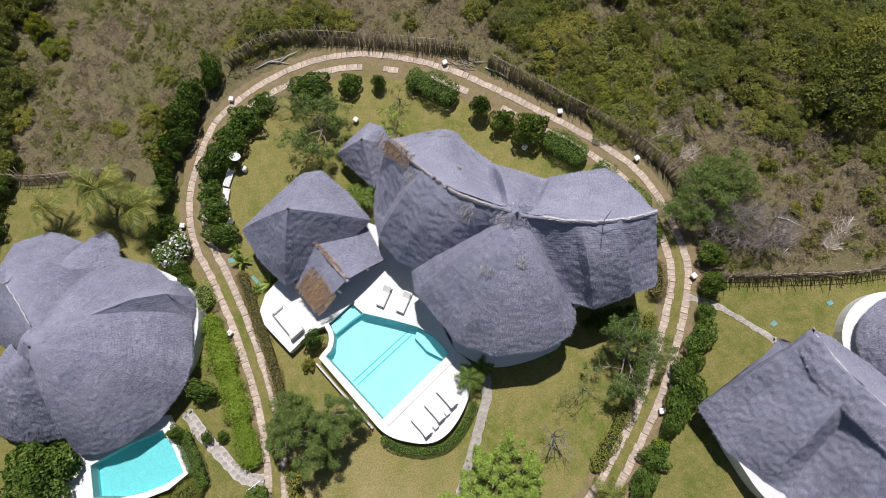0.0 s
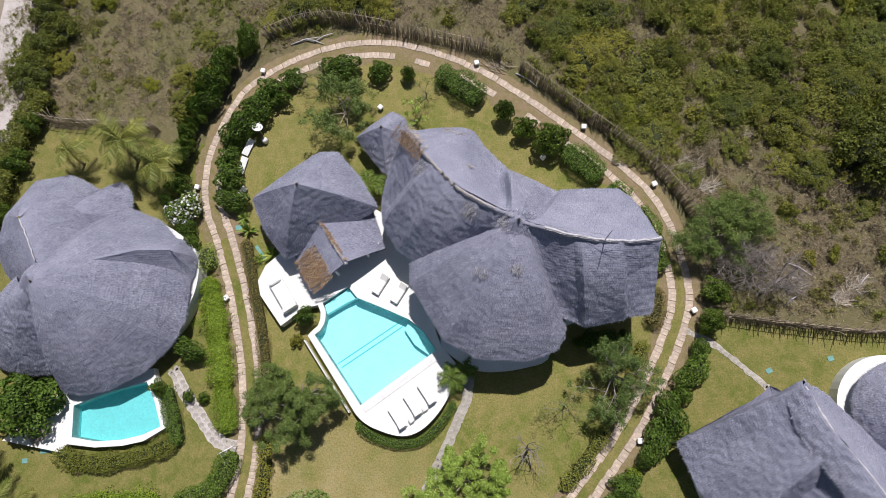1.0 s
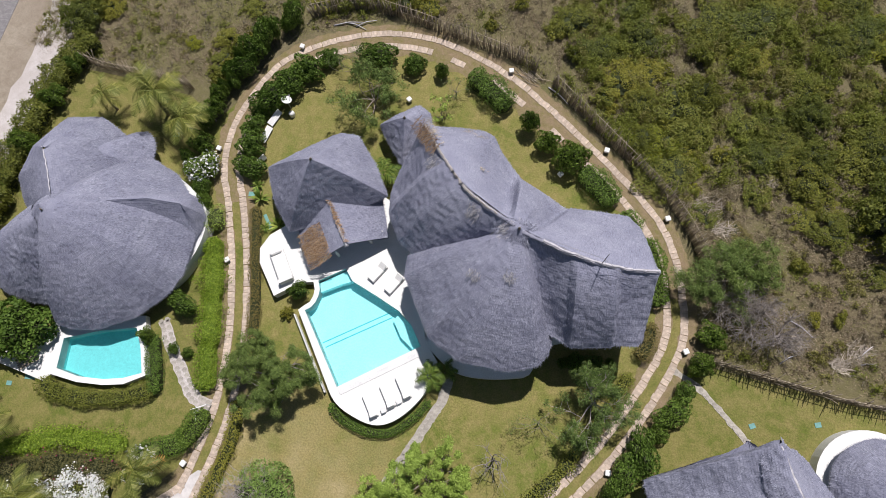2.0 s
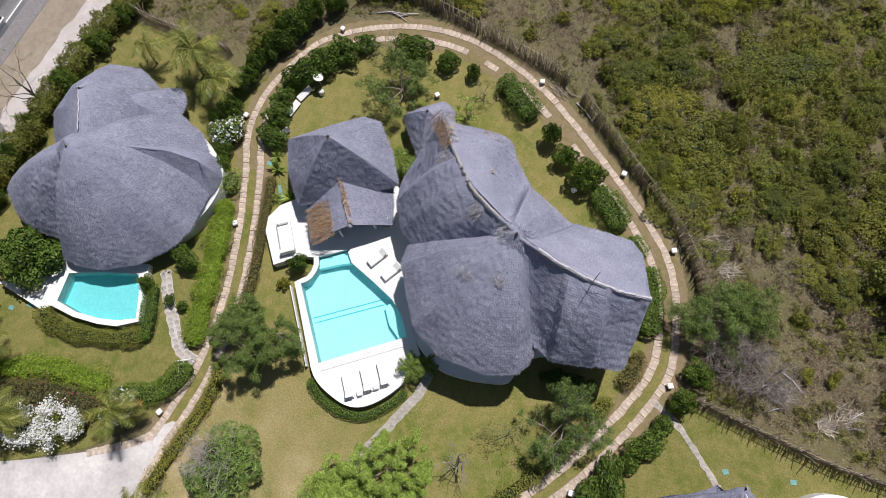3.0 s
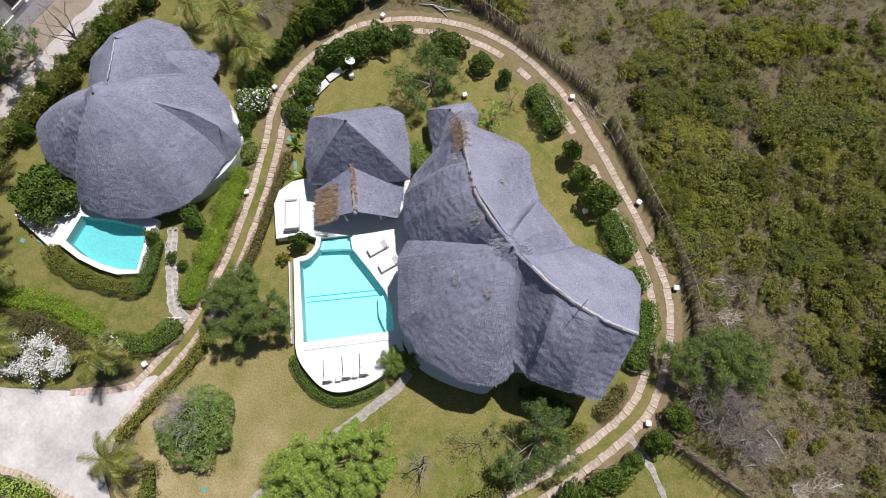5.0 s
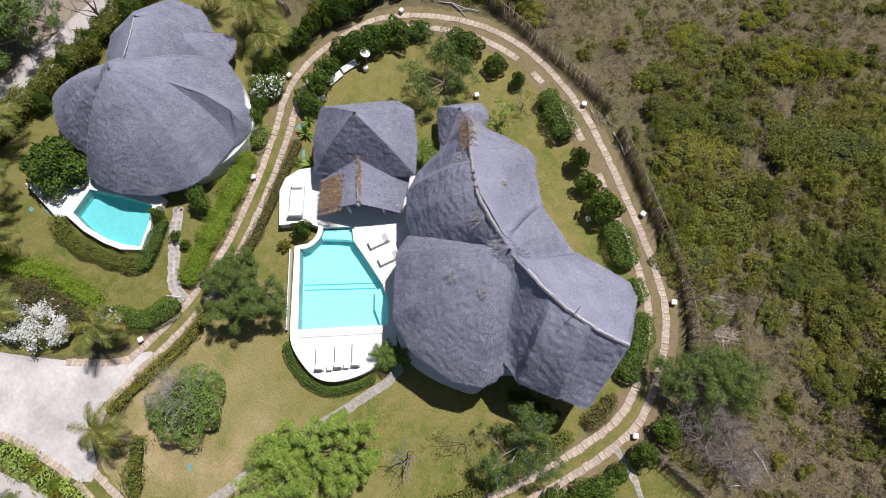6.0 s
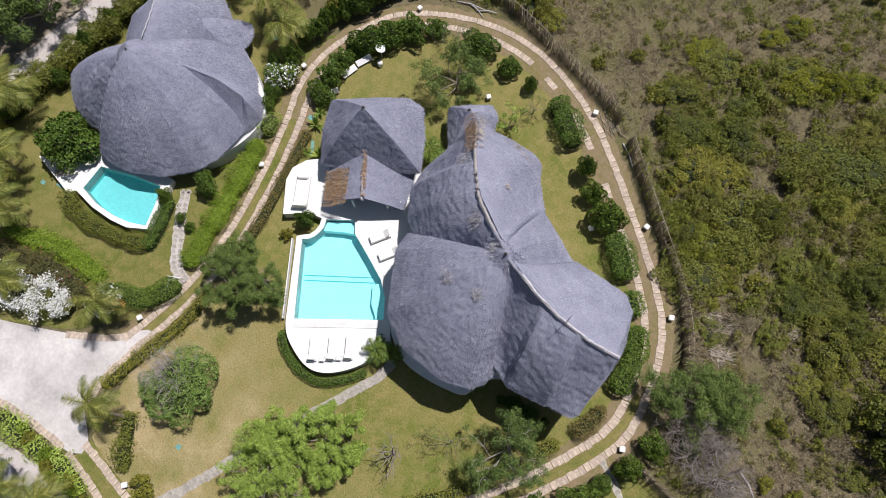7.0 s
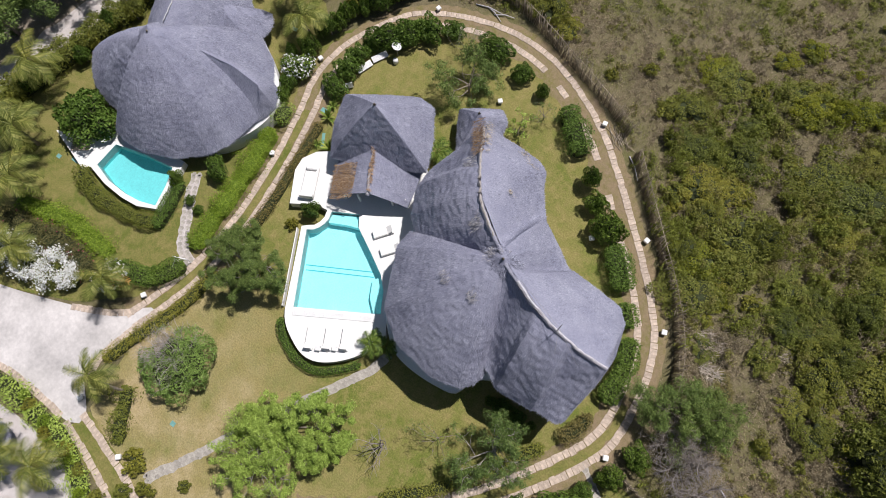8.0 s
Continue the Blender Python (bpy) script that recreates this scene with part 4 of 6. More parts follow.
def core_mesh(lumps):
    """One solid filler, coloured dark as inner shade, reaching a little short of the lumps in every direction."""
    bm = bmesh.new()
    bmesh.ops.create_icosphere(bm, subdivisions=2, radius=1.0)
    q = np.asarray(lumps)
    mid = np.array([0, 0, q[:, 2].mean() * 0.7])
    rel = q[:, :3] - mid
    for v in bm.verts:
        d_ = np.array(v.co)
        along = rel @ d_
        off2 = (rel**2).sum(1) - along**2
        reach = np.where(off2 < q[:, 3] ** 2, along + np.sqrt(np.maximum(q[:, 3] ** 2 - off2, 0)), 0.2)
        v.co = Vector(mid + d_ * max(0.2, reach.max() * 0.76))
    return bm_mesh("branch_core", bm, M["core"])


def make_bush(name, label, category, leaf, count, size, lumps, group="", core=True, narrow=0.5, flowers=0, flower_mat="flower", tri=False, bald=None):
    ob = thing(name, label, category, group=group)
    p, d = crown_points(count, lumps)
    p = p * (1 + np.array([0.16 * noise.noise(Vector(q) * 2.6) for q in p]))[:, None]
    if bald is not None:
        far = np.linalg.norm(p[:, :2] - np.array(bald[:2]), axis=1) > bald[2] * rng.uniform(0.6, 1.3, len(p))
        p, d = p[far], d[far]
    part("foliage", leaves_mesh("foliage", p, d, size, M[leaf], narrow, 0.75, tri), ob)
    part("stem", tube("stem", [(0, 0, -0.05), (0.03, 0, 0.3), (0, 0.03, 0.6)], [0.09, 0.07, 0.05], M["bark"], 6), ob)
    # filler mass behind the leaves, its dark colour painted in as shade
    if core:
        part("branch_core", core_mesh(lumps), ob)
    if flowers:
        p, d = crown_points(flowers, lumps, 0.0)
        part("blossom", leaves_mesh("blossom", p + d * 0.05, d, size * 0.9, M[flower_mat], 0.9), ob, "clusters of blossom")
    return ob


def place(ob, x, y, r, h, turn=None, z=0.0, first=False):
    a = rng.uniform(0, 2 * math.pi) if turn is None else turn
    m_ = Matrix.Translation((x, y, z)) @ Matrix.Rotation(a, 4, "Z") @ Matrix.Diagonal((*(r if isinstance(r, tuple) else (r, r)), h, 1))
    if first:
        ob.matrix_basis = m_
        return ob
    return copy_thing(ob, m_)


class Kinds:
    """A few variants of one plant, each built once and copied afterwards."""

    def __init__(self, variants):
        self.variants, self.used = variants, [False] * len(variants)

    def put(self, x, y, r, h, turn=None, k=None, label="", z=0.0):
        k = int(rng.integers(len(self.variants))) if k is None else k
        ob = place(self.variants[k], x, y, r, h, turn, z, not self.used[k])
        self.used[k] = True
        if label:
            ob["label"] = label
        return ob


garden = Kinds([make_bush("shrub", "dense clipped dark green garden shrub on the lawn edge", "shrub", "leaf_hedge", 3600, 0.06, lump_heap(34, 0.72, 0.85, 0.2, 0.31), "clipped shrubs along the track") for _ in range(5)])
lime = Kinds([make_bush("shrub", "bright lime green clipped shrub beside the pavers", "shrub", "leaf_lime", 1500, 0.07, lump_heap(14, 0.65, 0.75, 0.25, 0.42), "lime shrubs beside the pavers") for _ in range(2)])
scrub = Kinds([make_bush("wild_bush", "wild green scrub bush on dry ground", "bush", "leaf_scrub", 800, 0.115, lump_heap(17, 0.82, 0.75, 0.13, 0.32), "wild scrub bushes", tri=True) for _ in range(6)])
olive = Kinds([make_bush("wild_bush", "dry olive brown scrub bush with thin leaves", "bush", "leaf_olive", 700, 0.115, lump_heap(16, 0.82, 0.6, 0.13, 0.3), "dry scrub bushes", narrow=0.35, tri=True) for _ in range(4)])
dark = Kinds([make_bush("wild_bush", "deep green wild bush, dense and taller", "bush", "leaf_deep", 6500, 0.037, lump_heap(34, 0.86, 0.95, 0.1, 0.28), "deep green scrub bushes", tri=True) for _ in range(4)])
wide = Kinds([make_bush("wild_bush", "broad light green scrub bush", "bush", "leaf_scrub", 5200, 0.043, lump_heap(32, 0.88, 0.75, 0.1, 0.26), "broad scrub bushes", tri=True) for _ in range(4)])
yellow = Kinds([make_bush("wild_bush", "yellow green flowering wild bush", "bush", "leaf_yellow", 4600, 0.043, lump_heap(28, 0.84, 0.85, 0.1, 0.27), "yellow scrub bushes", tri=True) for _ in range(2)])


def limb_paths(base, height, spread, limbs, rnd, forks=3, r0=0.12, up=0.55):
    """A trunk that forks into limbs and twigs: a list of (points, radii) and the twig ends."""
    paths, tips = [], []

    def grow(p, d, ln, r, level):
        pts, rad = [p.copy()], [r]
        q, dd = p.copy(), d.copy()
        for s in range(4):
            dd = (dd + Vector(rnd.normal(0, 0.17, 3)) + Vector((0, 0, 0.05))).normalized()
            q = q + dd * ln / 4
            pts.append(q.copy())
            rad.append(r * (1 - 0.17 * (s + 1)))
        paths.append((pts, rad))
        if level == 0:
            tips.append((q, dd))
            return
        for k in range(forks):
            nd = (dd * 0.75 + Vector(rnd.normal(0, 0.62, 3)) * Vector((1, 1, 0.6))).normalized()
            grow(pts[int(rnd.integers(2, 5))], nd, ln * rnd.uniform(0.55, 0.8), r * 0.5, level - 1)

    for k in range(limbs):
        a = 2 * math.pi * k / limbs + rnd.normal(0, 0.3)
        d = Vector((math.cos(a) * spread, math.sin(a) * spread, up + rnd.uniform(0, 0.5))).normalized()
        grow(Vector(base) + Vector((0, 0, height * rnd.uniform(0.15, 0.4))), d, height * rnd.uniform(0.45, 0.7), r0 * 0.65, 2)
    paths.append(([Vector(base), Vector(base) + Vector((0.05, 0, height * 0.2)), Vector(base) + Vector((0.0, 0.05, height * 0.42))], [r0 * 1.2, r0, r0 * 0.7]))
    return paths, tips


def tree(name, label, at, height, spread, limbs, leaf, per_tip, size, seed, clump=0.5, forks=3, r0=0.12, narrow=0.18, bark="bark", up=0.55, category="tree", flat=0.45, fill=0):
    """A tree or large shrub: tapered trunk, forking limbs, and leaves in clumps at the twig ends."""
    rnd = np.random.default_rng(seed)
    ob = thing(name, label, category, at)
    paths, tips = limb_paths((0, 0, -0.05), height, spread, limbs, rnd, forks, r0, up)
    trunk = part("trunk", tube("trunk", *paths[-1], M[bark], 8), ob)
    part("branchwork", join("branchwork", [tube("limb", p, r, M[bark], 5 if r[0] > 0.05 else 3) for p, r in paths[:-1]], M[bark]), ob)
    if per_tip:
        cs, ns = [], []
        for q, d in tips:
            o = rnd.normal(0, 1, (per_tip, 3)) + np.array([0, 0, 0.5])
            o /= np.linalg.norm(o, axis=1)[:, None]
            size_ = clump * rnd.uniform(0.7, 1.35)
            cs.append(np.array(q) + o * (size_ * rnd.uniform(0.45, 1.1, (per_tip, 1))) * np.array([1.25, 1.25, flat * 1.6]) - np.array(d) * clump * 0.3)
            ns.append(o)
        cs, ns = np.vstack(cs), np.vstack(ns)
        keep = cs[:, 2] > 0.15
        part("crown", leaves_mesh("crown", cs[keep], ns[keep], size, M[leaf], narrow, 0.55, True), ob)
    return ob


def frond_mesh(length, droop, leaflets=26, wide=0.72, mat="leaf_palm", slim=0.42):
    v, f = [], []

    def quad(a, b_, c, d):
        o = len(v)
        v.extend((a, b_, c, d))
        f.append((o, o + 1, o + 2, o + 3))

    spine = []
    for k in range(leaflets + 1):
        s = k / leaflets
        spine.append(Vector((length * s * (1 - 0.22 * s * droop), 0, length * (0.55 * s - (0.55 + 0.5 * droop) * s * s))))
    for k in range(leaflets):
        a, b_ = spine[k], spine[k + 1]
        wd = 0.035 * (1 - k / leaflets) + 0.008
        quad(a + Vector((0, wd, 0)), a - Vector((0, wd, 0)), b_ - Vector((0, wd, 0)), b_ + Vector((0, wd, 0)))
        if k < 2:
            continue
        s = k / leaflets
        ln = wide * length * 0.42 * math.sin(math.pi * min(1, 0.15 + s * 0.85)) ** 0.6 * rng.uniform(0.8, 1.15)
        for sg in (-1, 1):
            d = Vector((0.55, sg * 0.85, -0.45 - 0.25 * droop)).normalized() * ln
            t_ = (b_ - a) * slim
            quad(a - t_, a + t_, a + d + t_ * 0.25, a + d * 0.98 - t_ * 0.25)
    return to_mesh("frond", v, f, M[mat])


FRONDS = [frond_mesh(3.2, 0.75), frond_mesh(2.8, 1.15), frond_mesh(3.4, 0.45)]
BROAD = [frond_mesh(3.0, 0.8, 10, 0.8, "leaf_fan", 0.5), frond_mesh(2.6, 1.2, 9, 0.85, "leaf_fan", 0.5), frond_mesh(3.2, 0.4, 10, 0.75, "leaf_fan", 0.5)]


def palm(at, height, lean, label="coconut palm with arching windblown fronds", fronds=19, scale=1.0, kind=FRONDS):
    ob = thing("palm_tree", label, "palm", at, "coconut palms")
    pts, rad = [], []
    for k in range(7):
        s = k / 6
        pts.append((lean[0] * s * s, lean[1] * s * s, height * s - 0.05))
        rad.append((0.17 - 0.06 * s) * (1.35 if k == 0 else 1.0) * scale)
    part("trunk", tube("trunk", pts, rad, M["bark"], 8), ob, "ringed grey trunk")
    top = Vector(pts[-1])
    for k in range(fronds):
        m_ = Matrix.Translation(top) @ Matrix.Rotation(2.4 * k + rng.uniform(-0.3, 0.3), 4, "Z") @ Matrix.Rotation(radians(rng.uniform(-35, 22)), 4, "Y") @ Matrix.Diagonal((scale, scale, scale, 1))
        part("frond", kind[k % 3], ob, "", m_)
    return ob


def rosette(at, r, label="spiky yellow green agave rosette in the bed", n=26):
    ob = thing("agave_plant", label, "plant", at, "agave rosettes")
    v, f = [], []
    for k in range(n):
        a, e = rng.uniform(0, 2 * math.pi), rng.uniform(0.2, 1.3)
        d = Vector((math.cos(a) * math.cos(e), math.sin(a) * math.cos(e), math.sin(e)))
        s = Vector((-math.sin(a), math.cos(a), 0)) * 0.09 * r
        o = len(v)
        v += [Vector((0, 0, 0.05)) - s * 0.5, Vector((0, 0, 0.05)) + s * 0.5, d * r * 0.6 + s + Vector((0, 0, 0.1)), d * r * 0.6 - s + Vector((0, 0, 0.1)), d * r * 1.1 - Vector((0, 0, 0.08))]
        f += [(o, o + 1, o + 2, o + 3), (o + 3, o + 2, o + 4)]
    part("leaf_rosette", to_mesh("leaf_rosette", v, f, M["leaf_agave"]), ob)
    return ob


def hedge(label, pts, half, height, leaf, per_m=230, size=0.085, name="hedge", flowers=0, uneven=0.16, flower_mat="flower", z=0.0):
    """A clipped or loose hedge along a line, with leaves over a dark core."""
    ob = thing(name, label, "hedge")
    line = smooth_line(pts, 0.25)
    d = np.gradient(line, axis=0)
    d /= np.linalg.norm(d, axis=1)[:, None]
    side = np.c_[-d[:, 1], d[:, 0]]
    ln = len(line) * 0.25

    def spots(n):
        k = rng.integers(0, len(line), n)
        ang = rng.uniform(-0.12 * math.pi, 1.12 * math.pi, n)
        ca, sa = np.cos(ang), np.sin(ang)
        ex = np.sign(ca) * np.abs(ca) ** 0.6
        ez = np.sign(sa) * np.abs(sa) ** 0.6
        # half of the leaves lie on the top, evenly across it
        crown = rng.uniform(size=n) < 0.5
        flat_ = rng.uniform(-0.95, 0.95, n)
        ex, ez = np.where(crown, flat_, ex), np.where(crown, (1 - np.abs(flat_) ** 3) ** (1 / 3), ez)
        ca, sa = np.where(crown, flat_ * 0.4, ca), np.where(crown, 1.0, sa)
        sw = np.array([1 + uneven * 2.2 * noise.noise(Vector((line[i][0] * 0.9, line[i][1] * 0.9, 3.1))) for i in range(len(line))])[k]
        reach = np.minimum(k, len(line) - 1 - k) * 0.25 / (half * 0.9)
        rr = rng.normal(1.0, uneven * 0.5, n) * sw * np.sqrt(np.clip(1 - (1 - np.clip(reach, 0, 1)) ** 2, 0.12, 1))
        c = np.c_[line[k] + side[k] * (ex * half * rr)[:, None] + d[k] * rng.uniform(-0.16, 0.16, n)[:, None], z + height * 0.42 + ez * height * 0.56 * rr]
        nn = np.c_[side[k] * ca[:, None], sa]
        ok = c[:, 2] > 0.03
        return c[ok], nn[ok]

    c, nn = spots(int(ln * per_m * (half + height) / 1.15))
    part("foliage", leaves_mesh("foliage", c, nn, size, M[leaf]), ob)
    # closed filler under the leaves; its colour stands in for the shade inside
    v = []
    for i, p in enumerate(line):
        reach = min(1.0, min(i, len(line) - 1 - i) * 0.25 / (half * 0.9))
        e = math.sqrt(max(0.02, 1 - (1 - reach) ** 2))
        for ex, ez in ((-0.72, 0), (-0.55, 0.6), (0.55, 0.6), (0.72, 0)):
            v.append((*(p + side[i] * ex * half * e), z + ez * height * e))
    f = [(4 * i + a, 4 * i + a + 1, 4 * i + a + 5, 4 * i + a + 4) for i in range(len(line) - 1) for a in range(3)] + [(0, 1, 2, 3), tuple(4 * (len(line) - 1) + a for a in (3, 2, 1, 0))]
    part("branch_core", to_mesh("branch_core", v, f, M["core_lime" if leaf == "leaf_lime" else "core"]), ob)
    if flowers:
        c, nn = spots(flowers * 3)
        up_ = (nn[:, 2] > 0.1) & (np.array([noise.noise(Vector(q) * 0.9) for q in c]) > rng.normal(-0.05, 0.2, len(c)))
        c, nn = c[up_][:flowers], nn[up_][:flowers]
        part("blossom", leaves_mesh("blossom", c + nn * 0.08, nn, size * 0.85, M[flower_mat], 0.9), ob, "clusters of blossom")
    return ob


# clipped shrubs inside the track, along the north
for x, y, r, h, t_ in ((-18.2, 29.9, (1.25, 0.95), 1.5, 0.6), (-13.4, 31.2, (1.95, 1.1), 1.9, 0.15), (-9.6, 31.0, (1.15, 1.0), 1.8, 0), (-6.8, 30.7, (0.62, 0.62), 1.8, 0), (2.6, 26.8, (1.15, 1.0), 1.7, 0), (4.5, 25.3, (0.85, 0.8), 1.5, 0), (6.8, 24.2, (1.2, 1.1), 1.8, 0),
                       (-19.9, 28.2, (1.2, 1.1), 1.6, 0), (-21.2, 26.4, (1.2, 1.1), 1.5, 0.9), (-22.2, 24.6, (0.95, 0.9), 1.4, 0.9), (-23.2, 22.9, (0.85, 0.9), 1.3, 0), (-23.3, 21.3, (0.8, 0.8), 1.2, 0), (-22.9, 19.5, (0.95, 1.05), 1.4, 0), (-22.2, 17.2, (0.7, 0.7), 1.0, 0)):
    garden.put(x, y, (r[0] * 1.2, r[1] * 1.2), h * 0.95, t_)
hedge("clipped green hedge block at the lawn edge", [(-3.9, 30.9), (-1.8, 29.8), (0.3, 28.3)], 1.12, 1.75, "leaf_hedge", 260, 0.09, uneven=0.24)
hedge("clipped green hedge block at the lawn edge", [(8.1, 23.4), (9.8, 22.3), (11.4, 20.9)], 1.12, 1.7, "leaf_hedge", 260, 0.09, uneven=0.24)
hedge("looser low green hedge at the lawn edge", [(12.3, 20.0), (13.8, 18.7)], 1.0, 1.45, "leaf_hedge", 230, 0.09, uneven=0.25)
hedge("dense clipped green hedge beside the villa wall", [(14.6, 18.0), (15.5, 16.5), (16.1, 14.6), (16.3, 12.6)], 0.95, 1.6, "leaf_hedge", 260, 0.09, uneven=0.12)
# dark hedge outside the track, west
for x, y in smooth_line([(-23.0, 33.4), (-24.4, 31.6), (-25.7, 29.0), (-26.9, 25.8), (-27.6, 22.8), (-28.0, 20.4)], 1.0):
    garden.put(x + rng.normal(0, 0.3), y + rng.normal(0, 0.25), (rng.uniform(0.65, 0.9), rng.uniform(0.7, 0.95)), rng.uniform(1.3, 1.8), None, None, "tall dark green hedge shrub against the stake fence")
for x, y in smooth_line([(-25.6, 32.4), (-27.2, 29.2), (-28.4, 25.8)], 1.7):
    scrub.put(x + rng.normal(0, 0.4), y + rng.normal(0, 0.4), rng.uniform(0.7, 1.1), rng.uniform(0.9, 1.5))
for x, y, r, h in ((-26.0, 14.2, 1.0, 1.4), (-25.2, 12.7, 0.9, 1.2), (-27.6, 18.6, 1.0, 1.5), (-28.3, 16.9, 0.9, 1.3), (-24.6, 11.3, 0.7, 1.0)):
    garden.put(x, y, r, h, None, None, "leafy dark green shrub beside the white wall")
jas = make_bush("flowering_shrub", "green shrub covered in white blossom", "shrub", "leaf_hedge", 1500, 0.08, lump_heap(9, 0.6, 0.7, 0.35, 0.5), flowers=420)
place(jas, -26.7, 16.3, 1.75, 2.0, 0, 0, True)
place(jas, -22.6, -10.2, 0.9, 1.4, 1.0)
feath = make_bush("shrub", "soft feathery light green shrub", "shrub", "leaf_bright", 1100, 0.07, lump_heap(7, 0.5, 0.8, 0.3, 0.5), narrow=0.2)
place(feath, -23.9, 11.7, 1.5, 1.7, 0, 0, True)
hedge("bright lime green clipped hedge beside the pavers", [(-23.4, 9.8), (-22.5, 6.9), (-21.6, 4.4)], 1.1, 1.25, "leaf_lime", 300, 0.08, uneven=0.32)
hedge("bright lime green clipped hedge beside the pavers", [(-21.9, 4.9), (-21.3, 2.9), (-20.5, 0.2)], 1.1, 1.2, "leaf_lime", 300, 0.08, uneven=0.32)
hedge("bright lime green clipped hedge beside the pavers", [(-20.9, 0.9), (-20.2, -1.2), (-19.6, -3.2)], 1.0, 1.2, "leaf_lime", 300, 0.08, uneven=0.32)
garden.put(-23.9, 3.4, 0.75, 1.2, None, None, "loose dark shrub on the lawn by the wall")
garden.put(-22.3, -0.6, 0.55, 0.8, None, None, "small dark shrub beside the stone path")
# right side, outside the track
for x, y, r, h in ((21.0, 11.0, 1.0, 1.2), (20.6, 8.3, 0.95, 1.3), (19.6, 6.0, 0.9, 1.1), (18.9, 4.0, 0.85, 1.0), (18.0, 2.2, 0.9, 1.1), (17.0, 0.4, 1.0, 1.2), (15.9, -1.6, 0.9, 1.0), (14.9, -3.2, 0.95, 1.1), (13.6, -5.2, 1.0, 1.1), (12.3, -7.0, 1.0, 1.1)):
    garden.put(x, y, r, h, None, None, "rounded clipped green shrub at the lawn edge")
lime.put(20.1, 7.9, 0.8, 1.4, None, 0)
lime.put(14.2, -4.3, 0.8, 1.0, None, 1)
# low hedges inside the track
hedge("low grey green hedge with bare patches along the pavers", [(-20.6, 13.6), (-19.9, 11.4), (-19.0, 8.6), (-18.1, 5.8), (-17.3, 2.6), (-16.9, 0.2)], 0.6, 0.7, "leaf_olive", 190, 0.075, uneven=0.3)
hedge("loose low green hedge along the pavers", [(-16.4, -3.4), (-16.1, -6.4), (-16.4, -9.4), (-17.0, -12.8), (-17.3, -15.4)], 0.65, 0.8, "leaf_scrub", 200, 0.085, uneven=0.3)
hedge("loose low green hedge along the pavers", [(15.2, 6.4), (14.2, 3.8), (12.6, 0.4), (10.8, -2.9), (8.6, -5.8)], 0.6, 0.8, "leaf_scrub", 210, 0.085, uneven=0.35)
hedge("russet and green shrub border beside the villa", [(16.3, 10.9), (16.3, 9.4), (15.8, 7.8)], 0.7, 1.1, "leaf_olive", 230, 0.08, uneven=0.3)
hedge("clipped green hedge curving round the pool deck", [(-8.6, -1.9), (-7.4, -2.75), (-5.2, -3.25), (-3.2, -2.9), (-1.7, -1.5), (-0.55, 0.3)], 0.38, 0.75, "leaf_hedge", 300, 0.065, uneven=0.12)
hedge("clipped hedge curving round the small pool", [(-34.2, -5.6), (-33.2, -6.5), (-30.3, -6.5), (-26.5, -5.5), (-24.2, -4.2)], 0.75, 1.0, "leaf_scrub", 300, 0.08, uneven=0.2)
hedge("clipped dark hedge beside the small pool", [(-23.9, -4.5), (-24.7, -2.4), (-25.8, 0.0)], 0.65, 1.1, "leaf_hedge", 250, 0.08, uneven=0.15)
hedge("clipped dark green hedge beside the white gate", [(-19.0, -4.9), (-19.4, -6.4), (-20.0, -7.8)], 0.95, 1.5, "leaf_hedge", 300, 0.08)
hedge("clipped green hedge above the driveway", [(-19.7, -7.4), (-21.0, -8.4), (-23.2, -9.3)], 0.95, 1.3, "leaf_hedge", 280, 0.08)
hedge("tall dense mixed green boundary hedge beside the sand road", [(-42.9, 27.6), (-44.0, 25.0), (-45.2, 20.6), (-45.4, 14.8), (-45.6, 9.9), (-45.7, 6.0), (-46.0, 1.0), (-46.4, -6.0), (-46.6, -11)], 1.15, 1.9, "leaf_deep", 330, 0.11, uneven=0.3)
for k, (x, y) in enumerate(smooth_line([(-44.2, 24.0), (-44.9, 20.0), (-45.2, 14.8), (-45.3, 10.0), (-45.5, 6.0), (-45.8, 1.0), (-46.2, -6.0)], 2.3)):
    (garden, scrub)[k % 2].put(x + rng.normal(0.3, 0.5), y + rng.normal(0, 0.4), (rng.uniform(0.8, 1.3), rng.uniform(0.9, 1.3)), rng.uniform(1.25, 1.7), None, None, "tall leafy green shrub in the road hedge")
hedge("lime green leafy border above the driveway bank", [(-36, -12.2), (-33.0, -11.0), (-30.4, -9.9), (-27.2, -9.6), (-24.8, -9.3)], 1.0, 1.1, "leaf_lime", 200, 0.09, uneven=0.35)
hedge("bougainvillea bank of dull leaves and red bracts", [(-36, -14.6), (-33.0, -13.4), (-30.0, -12.2), (-26.6, -11.6), (-24.4, -11.2)], 1.3, 1.4, "leaf_olive", 210, 0.09, uneven=0.35, flowers=60, flower_mat="flower_red", name="bougainvillea")
hedge("bougainvillea covered in white blossom above the driveway", [(-34, -17.0), (-31.0, -15.4), (-28.6, -14.4), (-26.4, -13.4), (-24.8, -12.9)], 1.35, 1.8, "leaf_scrub", 170, 0.09, uneven=0.35, flowers=8500, name="bougainvillea")
hedge("green ground cover hedge below the driveway kerb", [(-24.5, -24.2), (-21.2, -23.0), (-18.2, -22.8), (-15.4, -22.3), (-13.2, -22.5), (-11.0, -23.2), (-8, -24)], 0.9, 0.7, "leaf_bright", 200, 0.10, uneven=0.5)
